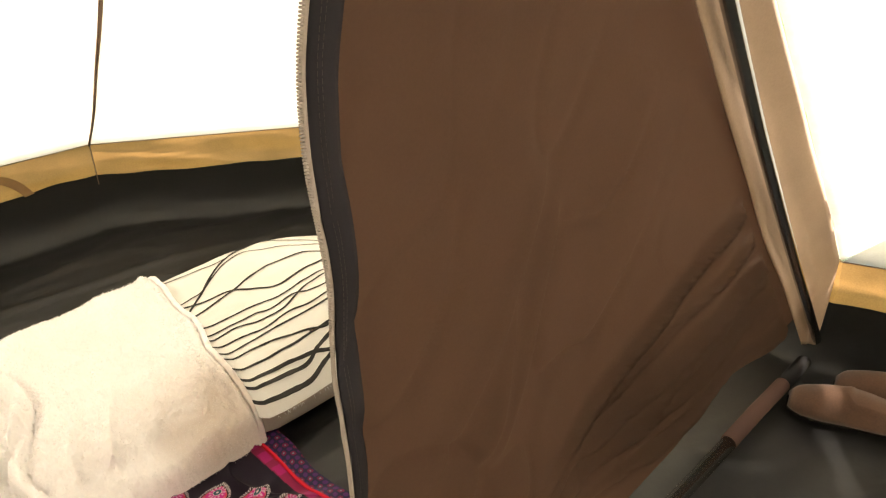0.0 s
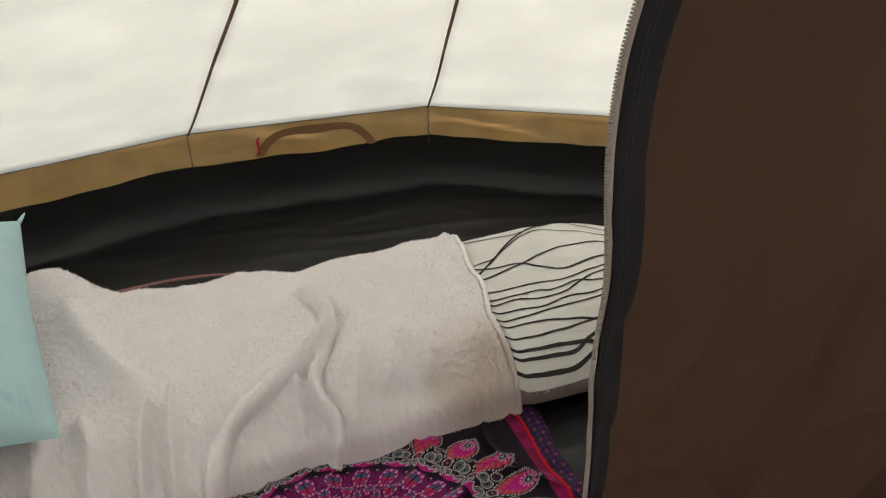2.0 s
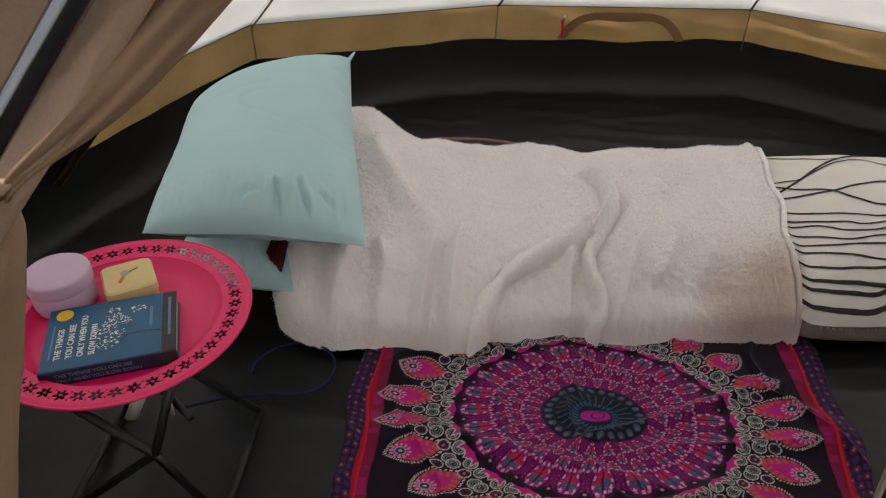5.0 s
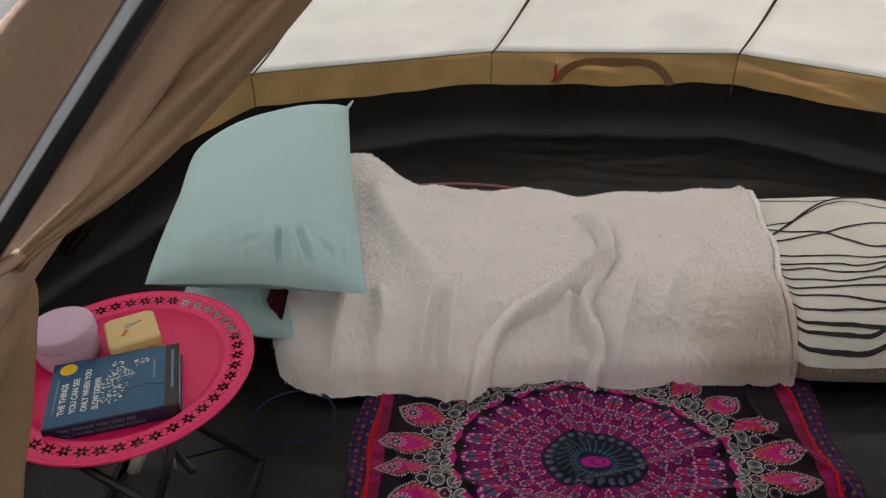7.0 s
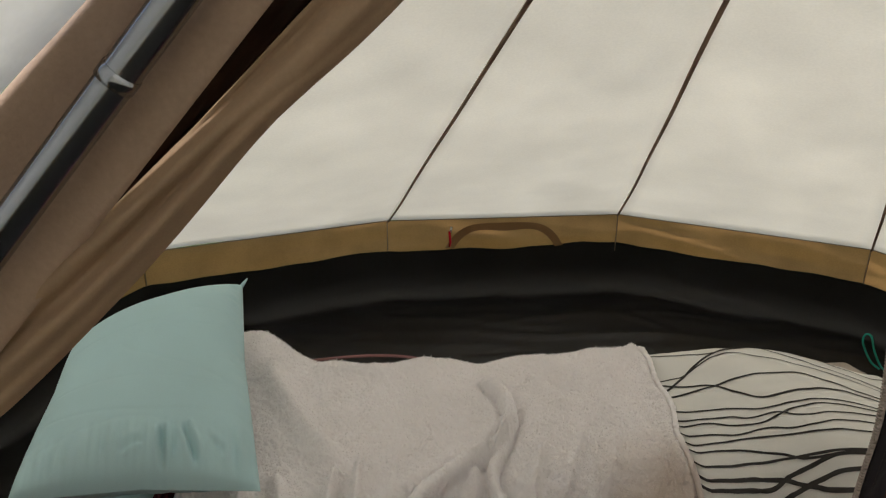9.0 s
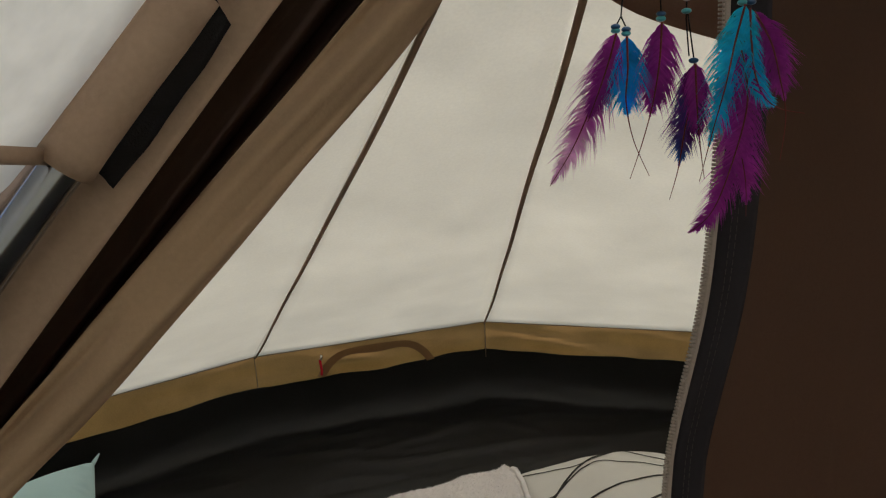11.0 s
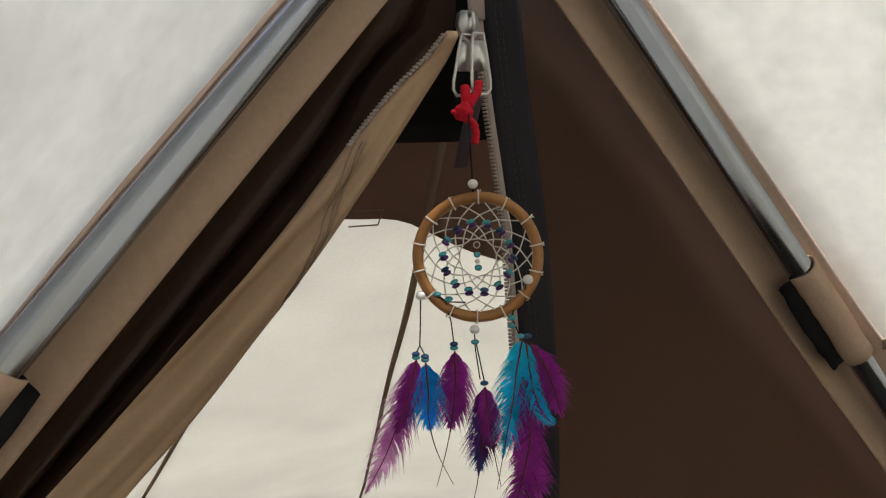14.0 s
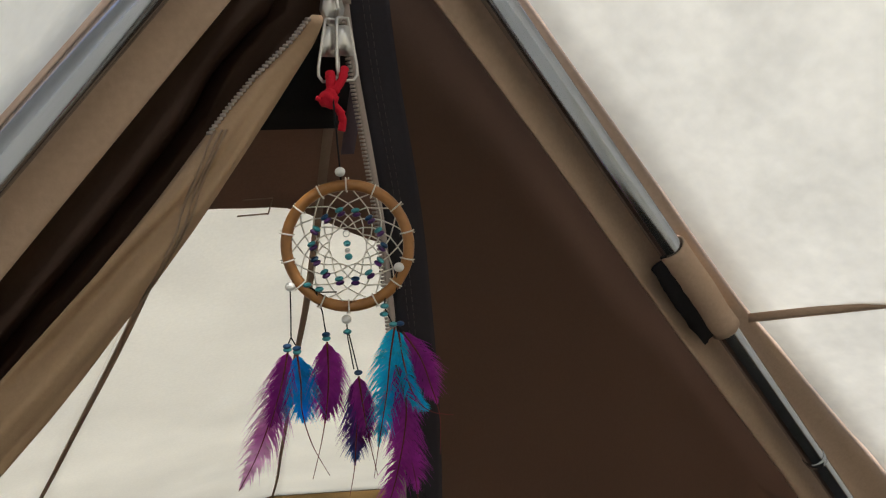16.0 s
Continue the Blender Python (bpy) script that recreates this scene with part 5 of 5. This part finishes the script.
# the lilac jar
LILAC, _t, _b = shader("lilac_plastic", (0.55, 0.40, 0.55), 0.5)
_t.links.new(mottle(_t, (0.55, 0.40, 0.55), 0.95, 1.04, 15.0, 90.0), _b.inputs["Base Color"])
_b.inputs["Subsurface Weight"].default_value = 0.1
_b.inputs["Subsurface Scale"].default_value = 0.01


def lathe(profile, seg=48):
    return sheet(lambda u, v: Vector((table([(i / (len(profile) - 1), p[0]) for i, p in enumerate(profile)], v) * math.cos(2 * math.pi * u), table([(i / (len(profile) - 1), p[0]) for i, p in enumerate(profile)], v) * math.sin(2 * math.pi * u), table([(i / (len(profile) - 1), p[1]) for i, p in enumerate(profile)], v))), seg, (len(profile) - 1) * 2, closed=True)


jar = empty("jar", "round lilac plastic jar with a screw lid", "jar", at=(-1.087, 0.366, TRAY_Z + 0.001))
part("body", lathe([(0.0005, 0), (0.040, 0.0), (0.0455, 0.003), (0.0475, 0.012), (0.048, 0.022), (0.047, 0.034), (0.044, 0.041), (0.0005, 0.042)]), LILAC, jar)
part("lid", lathe([(0.0005, 0.0415), (0.0495, 0.0415), (0.0505, 0.044), (0.0505, 0.060), (0.0495, 0.0645), (0.046, 0.067), (0.0005, 0.0685)]), LILAC, jar, "lilac screw lid")

# ---- small things on the floor ----
NAVY_CORD = cloth("navy_cord", (0.010, 0.014, 0.06), rough=0.6)
_c = [(-0.80 + 0.085 * math.cos(a), 0.565 + 0.075 * math.sin(a), 0.012 + 0.004 * math.sin(2 * a)) for a in (math.radians(200 - 300 * i / 40) for i in range(41))]
tagged(finish(tube(_c + [(-0.93, 0.47, 0.01), (-1.0, 0.44, 0.01)], 0.0032, 8), "cable", NAVY_CORD), "dark blue cable looped on the groundsheet", "cable")
TEALR = cloth("teal_ribbon", (0.02, 0.30, 0.22), rough=0.5, shine=0.4)
_c = curve_of([(1.136, 1.395, 0.010), (1.113, 1.414, 0.030), (1.090, 1.433, 0.085), (1.091, 1.431, 0.115), (1.104, 1.421, 0.112), (1.116, 1.412, 0.070), (1.136, 1.395, 0.022), (1.152, 1.383, 0.010)], 8)
tagged(finish(tube(_c, 0.0035, 6), "ribbon", TEALR), "looped teal ribbon standing on the groundsheet", "ribbon")

SUEDE = cloth("tan_suede", (0.10, 0.052, 0.034), low=0.65, high=1.2, scale=12.0, fine=220.0, sheen=0.2)
DARK_IN = cloth("dark_lining", (0.016, 0.012, 0.010))


def shoe(name_label, m):
    ob = empty("slipper", name_label, "slipper", group="slippers by the pole")
    ob.matrix_basis = m
    ln = ((0.0, 0.020), (0.04, 0.034), (0.12, 0.044), (0.30, 0.046), (0.5, 0.040), (0.75, 0.037), (0.93, 0.030), (1.0, 0.016))
    ht = ((0.0, 0.030), (0.06, 0.048), (0.2, 0.062), (0.4, 0.078), (0.5, 0.086), (0.7, 0.080), (1.0, 0.070))

    def upper_fn(u, v):
        w, h = table(ln, v), table(ht, v)
        gap = 0.0 if v < 0.42 else 0.95 * smooth01((v - 0.42) / 0.10)
        a = (u - 0.5) * 2
        side = 1 if a >= 0 else -1
        q = abs(a)
        ang = lerp(gap * 0.78, math.pi / 2, q) * side
        rr = 1 + 0.03 * nz(u * 6, v * 6)
        return Vector(((v - 0.5) * 0.255, w * math.sin(ang) * rr, 0.010 + (h - 0.010) * math.cos(ang) ** 0.7 * rr if abs(ang) < 1.57 else 0.010))
    thick(part("upper", sheet(upper_fn, 28, 40), SUEDE, ob), 0.004, 0)
    part("lining", sheet(lambda u, v: Vector(((lerp(0.40, 0.97, v) - 0.5) * 0.255, (u - 0.5) * 1.5 * table(ln, lerp(0.40, 0.97, v)), 0.022 + 0.004 * math.sin(v * 3))), 8, 12), DARK_IN, ob, "dark inner sole")
    part("sole", sheet(lambda u, v: Vector(((v - 0.5) * 0.262, (u - 0.5) * 2.1 * table(ln, v), 0.004 + 0.008 * (1 if 0.05 < u < 0.95 else 0))), 20, 30), DARK_IN, ob, "dark flat sole")
    return ob


shoe("worn tan suede slipper lying by the pole foot", pose(1.285, -0.185, 0.004, 0, 0, -71))
shoe("worn tan suede slipper beside another near the wall", pose(1.415, -0.245, 0.004, 0, 0, -76))

# ---- dream catcher ----
DREAM = Vector((-0.0215, -0.034, 1.4195))
WOOD, _t, _b = shader("varnished_cane", (0.33, 0.145, 0.04), 0.4)
_t.links.new(mottle(_t, (0.33, 0.145, 0.04), 0.7, 1.2, 30.0, 200.0), _b.inputs["Base Color"])
STRING = cloth("pale_string", (0.80, 0.76, 0.68), glow=0.3, low=0.9, high=1.05, fine=600.0)
BLACK_STRING = cloth("black_string", (0.012, 0.012, 0.014))
WHITE_BEAD, _t, _b = shader("white_bead", (0.72, 0.71, 0.68), 0.3)
TEAL_BEAD, _t, _b = shader("teal_bead", (0.05, 0.28, 0.32), 0.3)
BLUE_BEAD, _t, _b = shader("dark_blue_bead", (0.012, 0.06, 0.15), 0.3)
PURPLE_BEAD, _t, _b = shader("purple_bead", (0.07, 0.012, 0.12), 0.3)
catcher = empty("dream_catcher", "small cane dream catcher with purple and blue feathers", "dream catcher", at=DREAM)
catcher.rotation_euler = (0, 0, math.radians(-26))
K = 1 / 2467.0


def loc(px, py, out=0.0):
    """A place in the hoop's plane, from its drawing at 2467 units a metre; out: towards the viewer."""
    return Vector(((px - 800) * K, -out, (490 - py) * K))


HOOP = 0.0425
part("hoop", tube([Vector((HOOP * math.cos(a), 0, HOOP * math.sin(a))) * (1 + 0.02 * nz(math.cos(a), math.sin(a))) for a in (2 * math.pi * i / 72 for i in range(73))], 0.0040, 12, caps=False), WOOD, catcher)
_web = []
_N = 14
_radii = (0.0425, 0.0350, 0.0300, 0.0255, 0.0212, 0.0172, 0.0135)


def web_pt(k, i):
    a = 2 * math.pi * (i + 0.5 * k + 0.31) / _N
    rr = _radii[k] * (1 + 0.05 * nz(k * 2.1, i * 1.7))
    return Vector((rr * math.cos(a), -0.0008, rr * math.sin(a)))


for _k in range(len(_radii) - 1):
    for _i in range(_N):
        _web.append(tube([web_pt(_k, _i), web_pt(_k + 1, _i)], 0.0005, 5))
        _web.append(tube([web_pt(_k, _i), web_pt(_k + 1, _i - 1)], 0.0005, 5))
for _i in range(_N):
    _a, _b2 = web_pt(6, _i), web_pt(6, _i + 1)
    _web.append(tube([_a, _b2], 0.0005, 5))
    _p = web_pt(0, _i)
    _d = Vector((_p.x, 0, _p.z)).normalized()
    _web.append(tube([_p + 0.0048 * (math.cos(q) * _d + math.sin(q) * Vector((0, 1, 0))) + 0.0003 * q * Vector((-_d.z, 0, _d.x)) for q in (2 * math.pi * j / 14 for j in range(15))], 0.0006, 5))
part("web", merge(_web), STRING, catcher, "pale string web")


def bead(center, r, squash, material, parent, seg=14, turn=0.0):
    bm = bmesh.new()
    bmesh.ops.create_uvsphere(bm, u_segments=seg, v_segments=8, radius=1.0)
    bm.transform(Matrix.Translation(center) @ Matrix.Rotation(turn, 4, "Y") @ Matrix.Diagonal((r, r, r * squash, 1)))
    return part("bead", bm, material, parent)


for _i in range(_N):
    _p = web_pt(3, _i) * 0.96
    _a = 2 * math.pi * (_i + 1.5 + 0.31) / _N
    _t2 = Vector((math.cos(_a), 0, math.sin(_a)))
    _turn = random.uniform(-0.7, 0.7)
    _off = Matrix.Rotation(_turn, 3, "Y") @ Vector((0, 0, 0.0015))
    bead(_p + _off + Vector((0, -0.001, 0)), 0.0032, 0.55, TEAL_BEAD if _i % 3 else BLUE_BEAD, catcher, turn=_turn)
    bead(_p - _off + Vector((0, -0.001, 0)), 0.0032, 0.55, PURPLE_BEAD, catcher, turn=_turn)
for _px, _py, _r, _m in ((799, 485, 0.0026, TEAL_BEAD), (799, 497, 0.0020, WHITE_BEAD), (800, 508, 0.0028, TEAL_BEAD)):
    bead(loc(_px, _py, 0.001), _r, 0.85, _m, catcher)
part("charm_ring", tube([loc(799, 468, 0.001) + Vector((0.0022 * math.cos(a), 0, 0.0022 * math.sin(a))) for a in (2 * math.pi * i / 16 for i in range(17))], 0.0004, 5), NICKEL, catcher)
part("hanging_cord", tube([loc(795, 240, 0.002), loc(796, 300, 0.001), loc(797, 380, 0)], 0.0007, 6), BLACK_STRING, catcher)
for _px, _py, _r in ((797, 362, 0.0037), (697, 552, 0.0036), (788, 616, 0.0036), (885, 532, 0.0038)):
    bead(loc(_px, _py, 0.003), _r, 0.9, WHITE_BEAD, catcher)
for _path in (((697, 552), (694, 600), (691, 640), (683, 655)), ((691, 640), (698, 655)), ((740, 565), (748, 600), (751, 640)), ((788, 616), (788, 650), (794, 705)), ((790, 640), (801, 708)), ((858, 580), (855, 600), (866, 628)), ((720, 550), (745, 565), (775, 567)), ((885, 532), (880, 545), (873, 628))):
    part("cord", tube([loc(px, py, 0.003) for px, py in _path], 0.0005, 5), BLACK_STRING, catcher, "thin black cord")
for _px, _py, _m in ((683, 655, BLUE_BEAD), (683, 661, TEAL_BEAD), (699, 660, BLUE_BEAD), (699, 666, TEAL_BEAD), (751, 640, BLUE_BEAD), (751, 647, TEAL_BEAD), (801, 712, BLUE_BEAD), (855, 598, TEAL_BEAD), (853, 612, TEAL_BEAD), (868, 631, TEAL_BEAD), (880, 631, BLUE_BEAD), (788, 638, TEAL_BEAD), (726, 551, TEAL_BEAD), (746, 560, TEAL_BEAD)):
    bead(loc(_px, _py, 0.003), 0.0031, 0.6, _m, catcher)


def feather_material(name, c0, c1):
    m, tree, b = shader(name, c0, 0.7, 0.0, 0.2)
    colour = mottle(tree, c0, 0.65, 1.35, 70.0, 300.0)
    mixc = tree.nodes.new("ShaderNodeMix")
    mixc.data_type = "RGBA"
    nn = node(tree, "ShaderNodeTexNoise", Scale=28.0, Detail=2.0)
    tree.links.new(coords(tree), nn.inputs["Vector"])
    ramp = tree.nodes.new("ShaderNodeValToRGB")
    ramp.color_ramp.elements[0].position, ramp.color_ramp.elements[1].position = 0.45, 0.68
    tree.links.new(nn.outputs[0], ramp.inputs[0])
    tree.links.new(ramp.outputs[0], mixc.inputs[0])
    tree.links.new(colour, mixc.inputs[6])
    mixc.inputs[7].default_value = (*c1, 1)
    tree.links.new(mixc.outputs[2], b.inputs["Base Color"])
    t = tree.nodes.new("ShaderNodeBsdfTranslucent")
    tree.links.new(mixc.outputs[2], t.inputs["Color"])
    mx = tree.nodes.new("ShaderNodeMixShader")
    mx.inputs[0].default_value = 0.72
    tree.links.new(b.outputs[0], mx.inputs[1])
    tree.links.new(t.outputs[0], mx.inputs[2])
    tree.links.new(mx.outputs[0], tree.nodes["Material Output"].inputs[0])
    return m


F_PURPLE = feather_material("purple_feather", (0.52, 0.05, 0.50), (0.32, 0.02, 0.32))
F_LILAC = feather_material("lilac_feather", (0.80, 0.50, 0.76), (0.58, 0.14, 0.54))
F_BLUE = feather_material("blue_feather", (0.01, 0.50, 0.95), (0.01, 0.58, 0.92))
F_TEAL = feather_material("turquoise_feather", (0.02, 0.72, 0.96), (0.01, 0.55, 0.92))
F_DARK = feather_material("dark_purple_feather", (0.20, 0.015, 0.24), (0.02, 0.12, 0.40))
QUILL = cloth("reddish_quill", (0.16, 0.035, 0.035))


def feather(path, width, material, out, seed, tail=0.25, label=""):
    """Quill along path with soft barbs on both sides; tail: bare share at the tip."""
    rng = random.Random(seed)
    c = [loc(px, py, out) for px, py in curve_of(path, 16)]
    n = len(c)
    bm = bmesh.new()

    def at(q):
        k = max(0.0, min(0.9999, q)) * (n - 1)
        i = int(k)
        return c[i].lerp(c[i + 1], k - i), (c[i + 1] - c[i]).normalized()
    total = 160
    for side in (-1, 1):
        for j in range(total):
            q = 0.015 + (1 - tail) * (j + rng.random()) / total
            p, d = at(q)
            s = q / (1 - tail)
            prof = (math.sin(math.pi * min(1, s) ** 0.62) ** 0.8 + 0.12) * (1 if s < 0.8 else 1 - 0.4 * (s - 0.8) / 0.2)
            ln = 1.15 * width * prof * rng.uniform(0.62, 1.05) * (1 + 0.18 * math.sin(j * 0.37 + seed))
            nrm = Vector((-d.z, 0, d.x)) * side
            sweep = rng.uniform(0.75, 1.25)
            lift = rng.uniform(-0.5, 0.5)
            p0 = p
            p1 = p + ln * (0.42 * nrm + 0.40 * sweep * d + Vector((0, 0.4 * lift, 0)))
            p2 = p + ln * (0.74 * nrm + 1.05 * sweep * d + Vector((0, lift, 0))) + Vector((0, 0, -0.15 * ln * rng.random()))
            w = d * (0.00065 * rng.uniform(0.8, 1.5))
            a0, a1 = bm.verts.new(p0 - w), bm.verts.new(p0 + w)
            b0, b1 = bm.verts.new(p1 - w * 0.8), bm.verts.new(p1 + w * 0.8)
            tip = bm.verts.new(p2)
            bm.faces.new((a0, a1, b1, b0))
            bm.faces.new((b0, b1, tip))
    f = part("feather", bm, material, catcher, label)
    part("quill", tube(c, 0.0007, 5, taper=lambda q: 1.1 - 0.8 * q), QUILL, f)
    return f


feather(((684, 665), (665, 720), (640, 790), (612, 850), (578, 905)), 0.017, F_LILAC, 0.004, 1, 0.05, "lilac-purple feather")
feather(((684, 665), (672, 710), (655, 760), (640, 800)), 0.012, F_PURPLE, 0.006, 2, 0.1, "purple feather")
feather(((700, 670), (702, 720), (700, 770), (712, 830), (738, 890)), 0.016, F_BLUE, 0.006, 3, 0.42, "blue feather")
feather(((752, 652), (750, 710), (742, 770), (728, 830), (708, 895)), 0.017, F_PURPLE, 0.005, 4, 0.42, "purple feather")
feather(((802, 716), (798, 770), (790, 820), (782, 880), (770, 930)), 0.015, F_DARK, 0.007, 5, 0.3, "dark purple and blue feather")
feather(((802, 716), (806, 770), (812, 830), (822, 895)), 0.010, F_PURPLE, 0.009, 6, 0.35, "purple feather")
feather(((870, 634), (858, 690), (848, 750), (832, 820), (815, 900)), 0.017, F_TEAL, 0.008, 7, 0.2, "turquoise feather")
feather(((884, 645), (910, 690), (925, 740), (938, 800), (934, 870)), 0.0125, F_PURPLE, 0.006, 8, 0.35, "purple feather")
feather(((876, 640), (885, 720), (900, 765), (925, 788), (962, 797)), 0.008, F_TEAL, 0.010, 9, 0.3, "turquoise feather")
feather(((872, 690), (868, 760), (872, 830), (886, 900), (890, 960)), 0.018, F_PURPLE, 0.004, 10, 0.12, "purple feather")
feather(((868, 700), (880, 780), (860, 880), (835, 950), (800, 985)), 0.015, F_PURPLE, 0.009, 11, 0.05, "purple feather")
